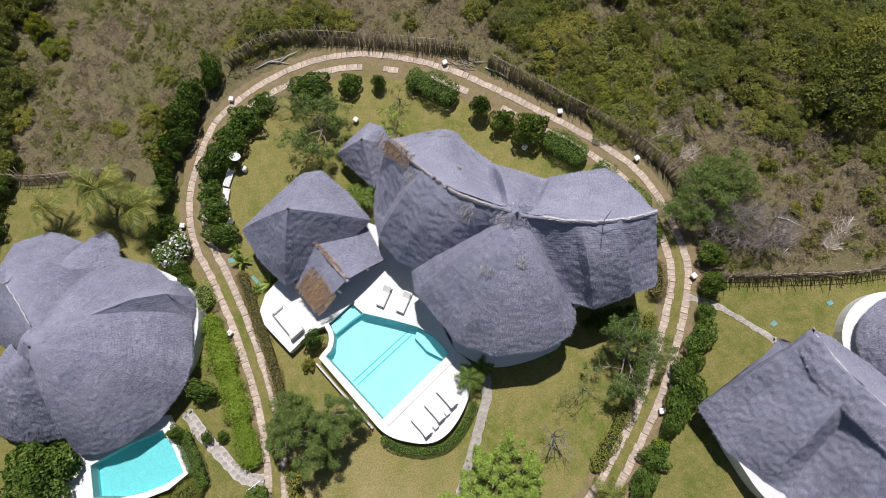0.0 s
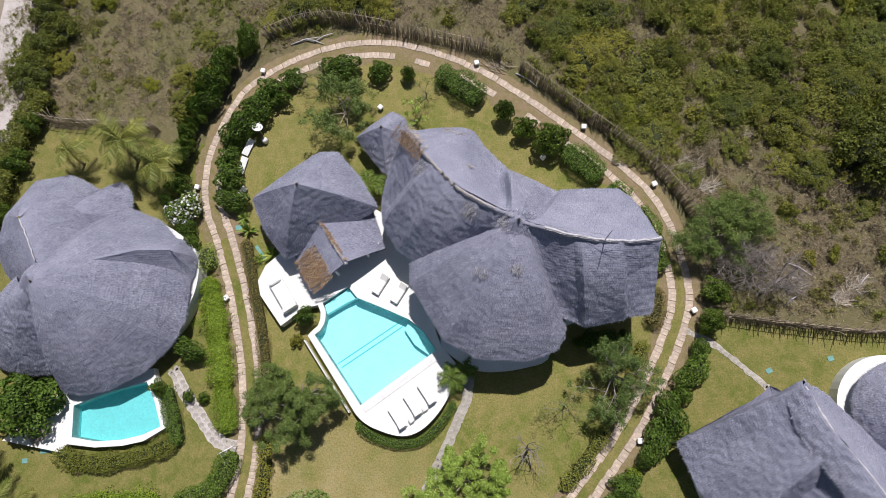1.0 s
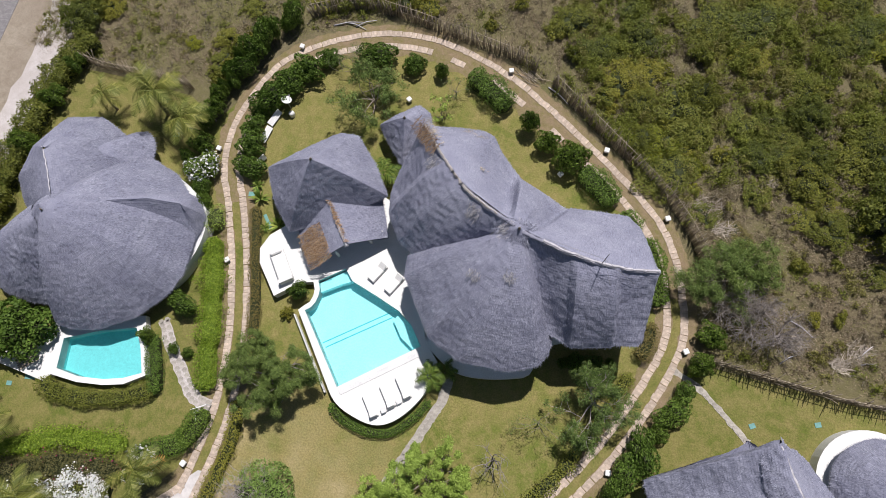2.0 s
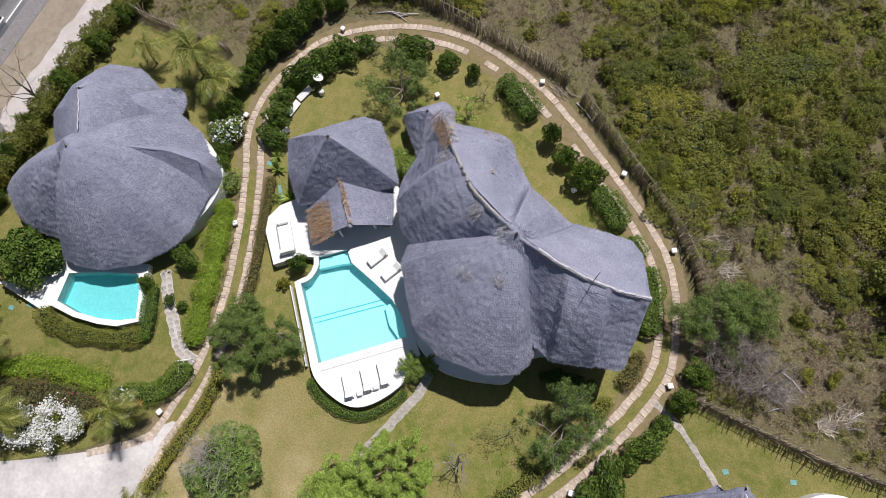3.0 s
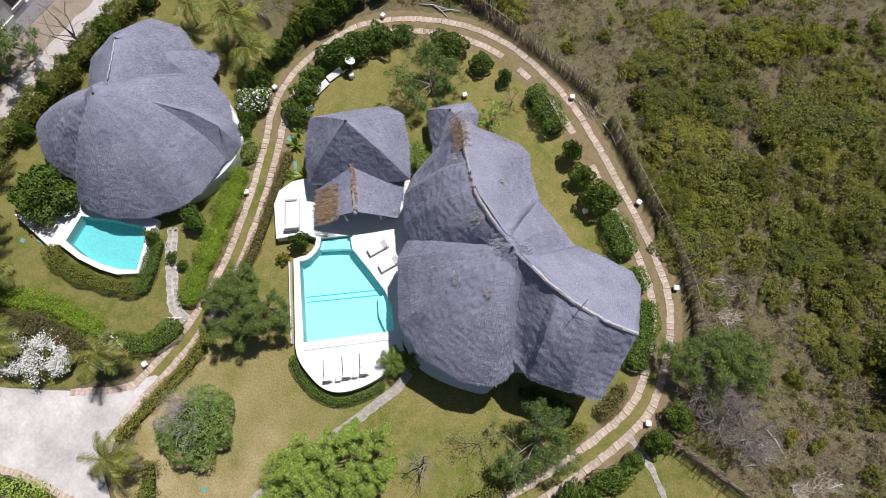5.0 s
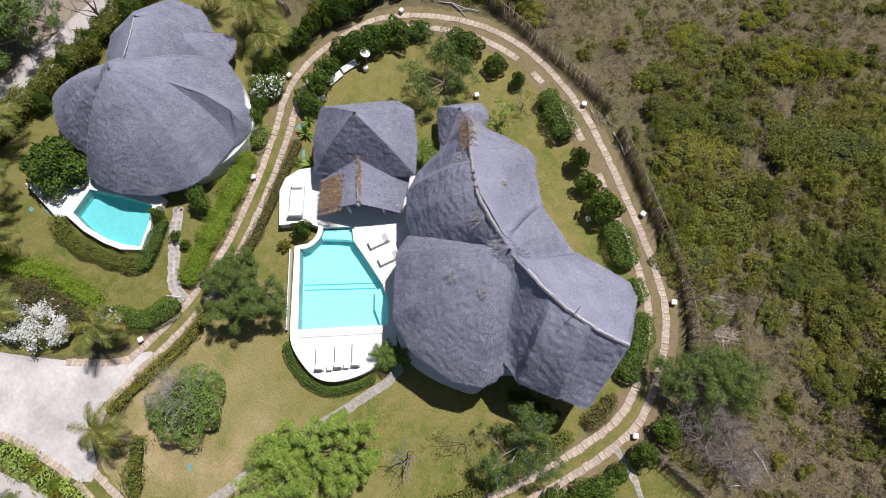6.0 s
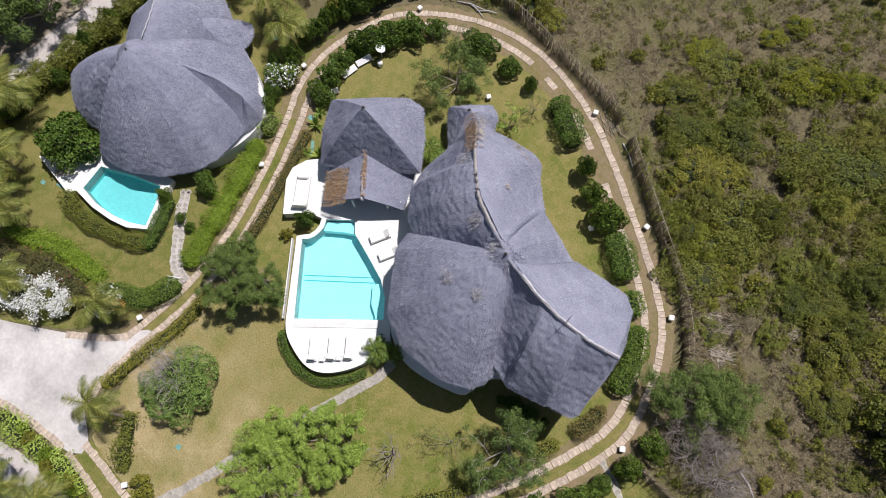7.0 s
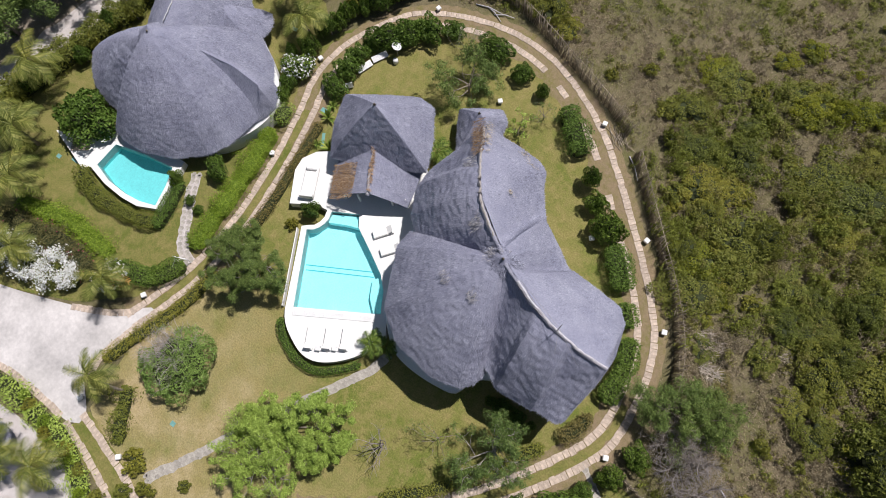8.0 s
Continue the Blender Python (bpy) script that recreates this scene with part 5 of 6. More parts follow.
for x, y in ((-19.5, -22.6), (-16.6, -22.5), (-14.2, -22.6), (-12.0, -22.8), (-9.8, -23.4)):
    lime.put(x + rng.normal(0, 0.3), y + rng.normal(0, 0.2), rng.uniform(0.6, 0.9), 0.9)
    scrub.put(x + rng.normal(0.9, 0.3), y + rng.normal(0, 0.3), rng.uniform(0.6, 0.9), 0.9, None, None, "loose green shrub below the driveway kerb")
for x, y, r, h in ((-8.4, -18.6, 1.2, 1.2), (-5.9, -19.3, 0.8, 0.9), (-3.8, -16.9, 0.6, 0.8), (-7.2, -20.9, 0.8, 0.8)):
    scrub.put(x, y, r, h * 0.8, None, None, "low leafy green shrub by the driveway")
hedge("loose olive green shrub border beside the driveway end", [(-14.0, -15.6), (-13.1, -16.4), (-11.6, -18.2), (-10.6, -18.7)], 0.75, 0.8, "leaf_scrub", 230, 0.095, uneven=0.5)
for x, y, r in ((9.6, 6.0, 0.7), (10.8, 6.2, 0.8), (12.1, 6.5, 0.7), (13.4, 6.9, 0.6)):
    garden.put(x, y, r, 0.8, None, None, "dark shrub in the shade of the eave")
# pool side shrubs
garden.put(-14.0, 6.9, 0.72, 1.5, None, None, "glossy green shrub beside the curved pool wall")
scrub.put(-14.7, 4.7, 0.7, 0.7, None, None, "loose shrub below the pool wall")
garden.put(-23.6, -4.0 + 3.4, 0.45, 0.7, None, None, "small shrub on the west lawn")
garden.put(-26.1, 0.0, 0.6, 1.4, None, None, "dark shrub between wall and small pool")
place(make_bush("round_tree", "dark green broadleaf tree shading the small terrace", "tree", "leaf_hedge", 4200, 0.055, lump_heap(26, 0.85, 0.95, 0.18, 0.34)), -37.0, -1.9, 3.2, 3.5, 0, 0, True)
for p, r in (((-20.6, 14.6, 0), 1.15), ((-18.0, 12.4, 0), 1.1), ((-17.6, 13.4, 0), 0.8), ((-21.2, 15.8, 0), 0.8), ((-19.3, 12.0, 0), 0.7)):
    rosette(p, r)

# trees on the lawns
tree("acacia_tree", "feathery green acacia tree leaning over the low hedge", (-13.8, -0.5, 0), 3.8, 0.95, 11, "leaf_feather", 320, 0.12, 11, 0.33, forks=4, r0=0.13, narrow=0.17, bark="thorn")
tree("acacia_tree", "bright green feathery tree on the lower lawn", (0.9, -5.7, 0), 3.7, 1.05, 9, "leaf_bright", 200, 0.17, 12, 0.31, forks=4, r0=0.13, narrow=0.17)
tree("acacia_tree", "bright green feathery tree on the lower lawn", (-1.9, -8.0, 0), 2.9, 1.0, 8, "leaf_bright", 170, 0.17, 13, 0.31, forks=4, r0=0.11, narrow=0.17)
tree("acacia_tree", "dull green feathery tree with bare grey twigs", (-0.5, -11.2, 0), 3.3, 1.05, 9, "leaf_bright", 75, 0.16, 14, 0.3, forks=4, r0=0.1, narrow=0.17, bark="thorn")
tree("acacia_tree", "yellow green feathery sapling on the lower lawn", (-3.4, -10.2, 0), 2.3, 0.95, 6, "leaf_bright", 60, 0.12, 21, 0.36, forks=4, r0=0.07, narrow=0.17, bark="thorn")
tree("acacia_tree", "open feathery tree with pale bare limbs beside the pavers", (12.6, 3.3, 0), 4.2, 1.05, 8, "leaf_feather", 100, 0.13, 15, 0.34, forks=4, r0=0.12, bark="twig", narrow=0.2)
tree("sapling", "thin sapling with sparse leaves on the lawn", (8.6, 0.8, 0), 2.6, 0.9, 5, "leaf_feather", 22, 0.1, 16, 0.28, r0=0.06)
tree("acacia_tree", "open feathery tree with thin limbs on the north lawn", (-12.4, 26.2, 0), 3.6, 1.05, 8, "leaf_feather", 110, 0.15, 17, 0.45, r0=0.1, narrow=0.22)
tree("frangipani_tree", "small pale green frangipani tree on the lawn", (-5.7, 26.0, 0), 2.0, 0.8, 5, "leaf_bright", 26, 0.13, 18, 0.25, forks=2, r0=0.07, narrow=0.4)
tree("sapling", "sparse young tree by the clipped shrubs", (-5.0, 28.9, 0), 2.2, 0.7, 5, "leaf_feather", 24, 0.11, 19, 0.28, forks=2, r0=0.06)
tree("sapling", "sparse young tree by the clipped shrubs", (-15.3, 29.0, 0), 2.6, 0.9, 6, "leaf_feather", 20, 0.1, 24, 0.3, r0=0.06)
tree("dead_tree", "bare grey dead tree standing on the lawn", (5.6, -2.9, 0), 3.6, 0.45, 5, "leaf_feather", 0, 0.1, 20, forks=3, r0=0.11, bark="thorn", up=0.9)
sw = make_bush("round_tree", "large rounded green tree with grey bare twigs", "tree", "leaf_grey", 15000, 0.042, lump_heap(95, 0.72, 0.9, 0.15, 0.27), narrow=0.3, bald=(-0.6, 0.1, 0.4), tri=True)
place(sw, -11.8, -10.6, 3.7, 3.1, 0, 0, True)
for x, y, h, sd in ((-13.1, -10.4, 2.9, 51), (-12.7, -9.6, 2.7, 52), (-13.2, -11.2, 2.6, 53), (-12.2, -10.6, 3.2, 54)):
    tree("bare_shrub", "grey leafless branches at the side of the round tree", (x, y, 0), h, 0.8, 10, "leaf_feather", 0, 0.1, sd, forks=5, r0=0.08, bark="twig", category="shrub")

# thicket beside the east fence
tree("acacia_tree", "feathery green thicket tree beside the track", (20.4, 15.6, 0), 3.3, 1.1, 9, "leaf_feather", 100, 0.14, 31, 0.36, forks=4, r0=0.1, narrow=0.16)
tree("acacia_tree", "feathery green thicket tree at the fence", (23.4, 17.2, 0), 3.0, 1.1, 8, "leaf_feather", 90, 0.14, 32, 0.4, forks=4, r0=0.1, narrow=0.18)
for x, y, h, sd in ((23.9, 12.9, 3.0, 33), (26.3, 12.2, 2.7, 34), (22.2, 13.6, 2.4, 38), (24.6, 14.6, 2.5, 39)):
    tree("bare_thicket", "dense grey leafless thorn thicket", (x, y, 0), h, 1.1, 13, "leaf_olive", 2, 0.06, sd, 0.3, forks=6, r0=0.1, bark="thorn", category="bush")
tree("bare_thicket", "thin leafless thicket beside the track", (21.6, 13.2, 0), 1.9, 1.1, 9, "leaf_olive", 2, 0.07, 35, 0.3, forks=4, r0=0.05, bark="twig", category="bush")
tree("bare_tree", "thin leaning tree with few leaves by the road hedge", (-46.6, 12.3, 0), 6.5, 0.35, 5, "leaf_bright", 12, 0.12, 36, 0.3, forks=2, r0=0.12, up=1.6)
tree("bare_tree", "leafless grey tree on the dusty road verge", (-50.6, 8.6, 0), 4.0, 0.9, 7, "leaf_olive", 0, 0.1, 37, forks=3, r0=0.11, bark="twig", up=0.9)
for k, (x, y) in enumerate(((-53.4, -6.5), (-52.8, -1.6), (-53.0, 2.6), (-51.6, 5.4), (-55.2, 5.8))):
    tree("acacia_tree", "dark feathery tree shading the sand road", (x, y, 0), 5.2, 1.0, 7, "leaf_feather", 170, 0.16, 60 + k, 0.6, r0=0.16, narrow=0.4)

# palms
palm((-32.6, 21.2, 0), 4.2, (0.6, 0.3))
palm((-29.4, 19.9, 0), 3.6, (0.5, -0.2), fronds=13, scale=0.9)
spent = palm((-22.4, -10.9, 0), 3.4, (0.5, 0.6), "coconut palm with one orange dying frond", 14, 0.85)
part("dead_frond", frond_mesh(2.6, 0.7, 12, 0.8, "frond_orange"), spent, "orange dying frond", Matrix.Translation((0.5, 0.6, 3.35)) @ Matrix.Rotation(0.6, 4, "Z"))
palm((-13.9, -15.9, 0), 3.6, (-1.7, -0.2), "leaning coconut palm at the driveway edge", 14, 0.8)
palm((-40.2, -7.6, 0), 4.4, (0.6, 0.3))
palm((-36.2, -11.0, 0), 4.2, (0.5, 0.5))
palm((-45.0, -2.6, 0), 4.5, (0.4, 0.3))
palm((-43.6, -8.6, 0), 4.2, (0.4, 0.3))
palm((-31.0, -14.9, 0), 3.2, (0.4, 0.4), scale=0.8)
palm((-38.0, 20.6, 0), 3.0, (0.2, 0.3), "young palm on the west lawn", 11, 0.7)
palm((-14.6, -24.2, 0), 3.8, (1.6, 0.6), scale=0.85)
palm((-17.8, -26.2, 0), 3.6, (1.3, 0.8), scale=0.85)
palm((-9.4, 18.8, 0), 2.2, (0.1, 0.0), "short bushy palm between annex and villa", 17, 0.6, BROAD)
palm((-0.9, 2.2, 0.0), 1.9, (0.0, 0.1), "bushy green palm beside the pool deck", 15, 0.48, BROAD)
palm((0.2, 2.9, 0.0), 1.6, (0.0, 0.1), "bushy green palm beside the pool deck", 12, 0.42, BROAD)
palm((20.3, -2.6, 0), 1.0, (0.1, 0.0), "young palm on the east lawn", 8, 0.5)
palm((9.2, -7.6, 0), 1.4, (0.1, 0.0), "young palm on the lower lawn", 9, 0.6)


# ---- wild scrub ----
def beside(x, y):
    """Signed distance from the outer row of pavers, negative outside the loop."""
    d = OUTER - np.array([x, y])
    k = int(np.argmin((d**2).sum(1)))
    t_ = OUTER[min(k + 1, len(OUTER) - 1)] - OUTER[max(k - 1, 0)]
    q = np.array([x, y]) - OUTER[k]
    s = 1 if t_[1] * q[0] - t_[0] * q[1] > 0 else -1
    return s * math.sqrt((d[k] ** 2).sum())


def is_wild(x, y, margin=3.2):
    if x < -45.5 and y < 26 or x < -58 or y < 9.6 and x > 5 or y < 9:
        return False
    if x < -26.5 and y < 25.4:
        return False
    return beside(x, y) < -margin


def thick(x, y):
    """How densely the scrub stands: thick in the north-east, open grass in the north-west and far north."""
    a = math.exp(-(((x - 20) / 17) ** 2 + ((y - 36) / 11) ** 2)) + 0.7 * math.exp(-(((x - 38) / 12) ** 2 + ((y - 26) / 11) ** 2))
    east = 0.35 / (1 + math.exp(-(x - 4) / 3.0))
    parched = 1 - 0.5 * math.exp(-(((x - 27) / 8) ** 2 + ((y - 16) / 8) ** 2))
    return max(0.02, min(1.0, parched * (a + east) + 0.12 + 0.3 * noise.noise(Vector((x * 0.12, y * 0.12, 0.5)))))


spots = []
while len(spots) < 290:
    x, y = rng.uniform(-47, 45), rng.uniform(9, 64)
    if not is_wild(x, y):
        continue
    dens = thick(x, y)
    if rng.uniform() > dens**1.5:
        continue
    r = rng.uniform(0.4, 0.8) + rng.uniform(0, 1.5) * max(0.05, dens - 0.15)
    if any((x - a) ** 2 + (y - c) ** 2 < (0.5 * (r + q)) ** 2 for a, c, q in spots):
        continue
    spots.append((x, y, r))
    roll = rng.uniform()
    h = r * rng.uniform(0.5, 0.85)
    if r > 1.15:
        (wide if roll < 0.52 else dark if roll < 0.86 else yellow).put(x, y, (r, r * rng.uniform(0.75, 1.2)), h)
    elif roll < 0.6:
        scrub.put(x, y, (r, r * rng.uniform(0.75, 1.2)), h)
    elif roll < 0.94:
        olive.put(x, y, (r, r * rng.uniform(0.75, 1.2)), h * 0.8)
    else:
        yellow.put(x, y, r * 0.8, h)
for x, y, r, h in ((35.4, 24.0, 2.4, 3.2), (37.4, 25.8, 2.1, 2.9), (34.4, 26.2, 1.9, 2.4), (28.0, 28.9, 1.4, 1.8), (27.0, 32.7, 1.5, 1.9), (12.6, 27.4, 0.95, 1.4), (33.0, 30.8, 1.5, 1.8), (-13.0, 38.6, 1.5, 1.6), (11.6, 38.5, 1.3, 1.5), (17.5, 33.0, 1.3, 1.7),
                   (-45.6, 44.0, 1.9, 2.6), (-46.2, 40.4, 1.6, 2.4), (-43.8, 43.8, 1.5, 2.0), (-45.0, 37.0, 1.5, 2.0), (-45.0, 33.0, 1.4, 1.9), (-44.8, 29.6, 1.5, 2.0), (-42.4, 45.6, 1.5, 2.0)):
    dark.put(x, y, r, h)
for x, y, r, h in ((-41.2, 41.2, 1.75, 2.4), (15.2, 48.2, 1.7, 1.8), (13.0, 46.6, 1.3, 1.6), (17.0, 49.4, 1.2, 1.5), (9.4, 52.4, 0.8, 1.0), (-39.6, 38.8, 0.9, 1.2)):
    yellow.put(x, y, r, h)
for x, y, r, h in ((-43.0, 35.0, 1.2, 1.5), (-45.5, 31.0, 1.4, 1.6), (-43.0, 31.5, 1.3, 1.2), (-18.0, 38.0, 1.5, 1.4), (-14.6, 39.6, 1.6, 1.6), (-20.8, 36.6, 1.2, 1.1), (-28.8, 27.8, 1.2, 1.2), (-29.4, 30.4, 1.1, 1.1), (-10.0, 38.0, 1.4, 1.5), (-27.6, 34.4, 1.0, 0.9)):
    wide.put(x, y, r, h)

REEDS = ((15.6, 26.9, 1.1), (19.6, 22.6, 1.3), (16.8, 25.4, 0.8), (21.0, 20.6, 0.9), (24.5, 26.0, 0.8), (27.6, 12.0, 1.0), (33.0, 12.4, 1.2), (31.6, 11.0, 0.9))
# low scrub, weeds and dry grass, past counting: domes of small leaves that run together
TONES = {k: [] for k in ("green", "olive", "yellow", "dry", "grey")}
TUFTS = []
for _ in range(20000):
    x, y = rng.uniform(-50, 46), rng.uniform(9, 66)
    if not is_wild(x, y, 1.9):
        continue
    dens = thick(x, y)
    patch = noise.noise(Vector((x * 0.28, y * 0.28, 7.7)))
    hue = noise.noise(Vector((x * 0.16, y * 0.16, 2.2))) + 0.45 * noise.noise(Vector((x * 0.6, y * 0.6, 4.2))) + rng.normal(0, 0.16) + (0.3 if x > 19 and y < 25 else 0.0)
    if rng.uniform() < 0.36 * dens + 0.2 * patch + 0.09:
        tone = "green" if hue < -0.05 else "olive" if hue < 0.2 else "yellow" if hue < 0.36 else "dry"
        if tone == "yellow" and x > 19 and y < 25:
            tone = "dry"
        r = rng.uniform(0.22, 0.55) + 0.6 * dens * rng.uniform()
        TONES[tone].append((x, y, r, r * rng.uniform(0.7, 1.25) * (0.5 + dens)))
    elif rng.uniform() < 0.5:
        TONES["dry" if hue > -0.1 else "grey"].append((x, y, rng.uniform(0.25, 0.6), rng.uniform(0.08, 0.22)))
    if rng.uniform() < 1.0 - 0.45 * dens:
        TUFTS.append((x, y, dens, hue))
# grass in tufts, pale straw in the open, greener among the bushes
TUFTS = np.array(TUFTS)
for tone, words, pick in (("dry", "dry straw-coloured grass over the open ground", TUFTS[:, 3] > 0.02), ("weed", "thin olive green grass among the scrub", TUFTS[:, 3] <= 0.02)):
    at_ = np.repeat(TUFTS[pick, :2], 26, 0)
    n = len(at_)
    foot = np.c_[at_ + rng.normal(0, 0.42, (n, 2)), np.full(n, -0.03)]
    a, ln, h = rng.uniform(0, 2 * math.pi, n), rng.uniform(0.08, 0.34, n), rng.uniform(0.06, 0.34, n)
    w = rng.uniform(0.014, 0.03, n)
    across = np.c_[-np.sin(a) * w, np.cos(a) * w, np.zeros(n)]
    v = np.stack([foot - across, foot + across, foot + np.c_[np.cos(a) * ln, np.sin(a) * ln, h]], 1).reshape(-1, 3)
    thing("dry_grass" if tone == "dry" else "wild_grass", words, "grass", kind="stuff", me=to_mesh(tone + "_grass", v, np.arange(3 * n).reshape(-1, 3).tolist(), M[tone]))
SAID = {"green": "low green scrub covering the wild ground", "olive": "low olive scrub with dusty leaves", "yellow": "low yellow green weeds among the scrub", "dry": "dead brown scrub and leaf litter on the ground", "grey": "grey leafless twigs over the dry ground"}
for tone, domes in TONES.items():
    domes = np.array(domes)
    per = np.maximum(24, (domes[:, 2] ** 2 * (400 if tone in ("green", "olive", "yellow") else 200))).astype(int)
    cl = np.repeat(domes, per, 0)
    # each dome is a handful of sprays, with gaps between them
    sprays = rng.normal(size=(len(domes), 7, 3))
    sprays /= np.linalg.norm(sprays, axis=2)[:, :, None]
    sprays[:, :, 2] = np.abs(sprays[:, :, 2])
    which = np.repeat(np.arange(len(domes)), per)
    d = sprays[which, rng.integers(0, 7, len(cl))] * rng.uniform(0.55, 1.0, (len(cl), 1)) + rng.normal(0, 0.17, (len(cl), 3))
    d[:, 2] = np.abs(d[:, 2])
    spot = np.c_[cl[:, :2], np.zeros(len(cl))] + d * np.c_[cl[:, 2], cl[:, 2], cl[:, 3]]
    up_ = d * np.array([0.7, 0.7, 1.0])
    thing("low_scrub", SAID[tone], "scrub", kind="stuff", me=leaves_mesh("low_scrub", spot, up_, 0.095 if tone in ("green", "olive", "yellow") else 0.08, M["scrub_" + tone], 0.42, 0.8, True))


for x, y, r in REEDS:
    n = 150
    a, q = rng.uniform(0, 2 * math.pi, n), np.sqrt(rng.uniform(0, 1, n)) * r
    foot = np.c_[q * np.cos(a), q * np.sin(a) * 0.7, rng.uniform(0.0, 0.3, n)]
    b_ = rng.normal(0.6, 0.8, n)
    ln = rng.uniform(0.4, 1.1, n)
    w = rng.uniform(0.015, 0.035, n)
    across = np.c_[-np.sin(b_) * w, np.cos(b_) * w, np.zeros(n)]
    tip_ = foot + np.c_[np.cos(b_) * ln, np.sin(b_) * ln, rng.uniform(-0.05, 0.35, n)]
    v = np.stack([foot - across, foot + across, tip_], 1).reshape(-1, 3)
    thing("reed_litter", "bleached dead reed litter on the wild ground", "litter", (x, y, -0.03), kind="stuff", me=to_mesh("reed_litter", v, np.arange(3 * n).reshape(-1, 3).tolist(), M["straw"]))


# ---- fences ----
def stake_mesh(h):
    return tube("stake", [(0, 0, -0.05), (0.02, 0.01, h * 0.5), (rng.normal(0, 0.05), rng.normal(0, 0.05), h)], [0.042, 0.036, 0.022], M["stick"], 5)


STAKES = [stake_mesh(h) for h in (1.6, 1.75, 1.95, 2.1, 2.3)]


def stake_fence(label, pts, spacing, rail=True, limit=290, lean=0.0):
    ob = thing("stake_fence", label, "fence")
    line = smooth_line(pts, spacing)
    way = np.gradient(line, axis=0)
    way /= np.linalg.norm(way, axis=1)[:, None]
    out_ = np.c_[-way[:, 1], way[:, 0]] * lean
    for k, (x, y) in enumerate(line[:limit]):
        tip_ = Matrix(((1, 0, out_[k][0], 0), (0, 1, out_[k][1], 0), (0, 0, 1, 0), (0, 0, 0, 1)))
        m_ = Matrix.Translation((x + rng.normal(0, 0.05), y + rng.normal(0, 0.05), 0)) @ tip_ @ Euler((rng.normal(0, 0.10), rng.normal(0, 0.10), rng.uniform(0, 6.28))).to_matrix().to_4x4()
        part("stake", STAKES[k % 5], ob, "", m_)
    # thin brushwood packed between the stakes
    n = len(line) * 4
    k = rng.integers(0, len(line), n)
    foot = np.c_[line[k] + rng.normal(0, 0.07, (n, 2)), np.zeros(n)]
    tall = rng.uniform(0.8, 2.0, n)
    head = foot + np.c_[rng.normal(0, 0.16, (n, 2)) + out_[k] * tall[:, None], tall]
    thin = np.c_[rng.normal(0, 1, (n, 2)), np.zeros(n)]
    thin *= 0.016 / np.linalg.norm(thin, axis=1)[:, None]
    turn_ = np.c_[-thin[:, 1], thin[:, 0], np.zeros(n)]
    v = np.stack([foot - thin, foot + thin, foot + turn_ * 1.6, head], 1).reshape(-1, 3)
    brush = part("brushwood", to_mesh("brushwood", v, [tuple(4 * q + i for i in tri_) for q in range(n) for tri_ in ((0, 1, 3), (1, 2, 3), (2, 0, 3))], M["stick"]), ob, "thin sticks packed between the stakes")
    tagged(brush, "thin sticks packed between the stakes", "", "", "stuff")
    if rail:
        for z in (0.8, 1.6):
            for k in range(0, len(line) - 12, 24):
                seg = line[k : min(k + 26, len(line))]
                part("rail", tube("rail", [(p[0] + out_[k][0] * z, p[1] + out_[k][1] * z, z + rng.normal(0, 0.03)) for p in seg[::6]], [0.03] * len(seg[::6]), M["stick"], 5), ob, "horizontal pole lashed to the stakes")
    return ob


stake_fence("weathered fence of upright thin wooden stakes", [(-21.5, 34.6), (-18.8, 36.0), (-16.6, 36.6), (-14.3, 36.6), (-10.6, 36.0), (-7.8, 35.4), (-3.9, 34.6), (0.3, 33.6), (2.0, 32.9)], 0.11, lean=0.2)
stake_fence("weathered fence of upright thin wooden stakes", [(3.9, 31.8), (5.6, 30.4), (8.0, 28.6), (11.0, 26.3), (13.4, 24.5), (16.1, 22.2), (18.3, 19.7), (19.4, 17.8), (20.0, 16.4)], 0.11, lean=0.22)
stake_fence("brushwood stake fence behind the east lawn", [(21.2, 9.0), (24.4, 8.7), (28.6, 8.4), (32.4, 8.2), (36.5, 8.4), (42.0, 8.8)], 0.11)
stake_fence("low brushwood fence behind the west lawn", [(-44.0, 25.2), (-40.5, 24.7), (-36.8, 24.6), (-33.8, 24.6), (-31, 24.4)], 0.16)
for k in range(16):
    x, y = 0.6 + rng.normal(0, 0.5), 33.0 + rng.normal(0, 0.3)
    a = -0.55 + rng.normal(0, 0.25)
    ln = rng.uniform(1.2, 3.0)
    thing("loose_pole", "weathered fallen fence pole lying on the ground", "pole", (x + 0.8, y - 0.6, 0.05), "fallen poles by the fence",
          me=tube("loose_pole", [(-ln / 2 * math.cos(a), -ln / 2 * math.sin(a), 0), (ln / 2 * math.cos(a), ln / 2 * math.sin(a), 0.06 + 0.04 * (k % 4))], [0.035, 0.025], M["stick"], 5))
for x, y, a, ln in ((-17.6, 34.6, 0.3, 3.0), (-16.8, 34.5, -0.2, 2.4), (-15.8, 35.0, 0.5, 2.2), (4.6, 30.8, -0.6, 2.6), (33.6, 12.6, 0.9, 1.6), (33.9, 11.6, 0.2, 1.2), (28.4, 13.4, -0.5, 2.2), (27.6, 10.6, 0.7, 1.6)):
    thing("dead_branch", "bleached dead branch lying in the grass", "branch", (x, y, 0.06), "dead branches", me=tube("dead_branch", [(-ln / 2 * math.cos(a), -ln / 2 * math.sin(a), 0), (0, 0.12, 0.15), (ln / 2 * math.cos(a), ln / 2 * math.sin(a), 0.08)], [0.07, 0.055, 0.03], M["cap"], 6))

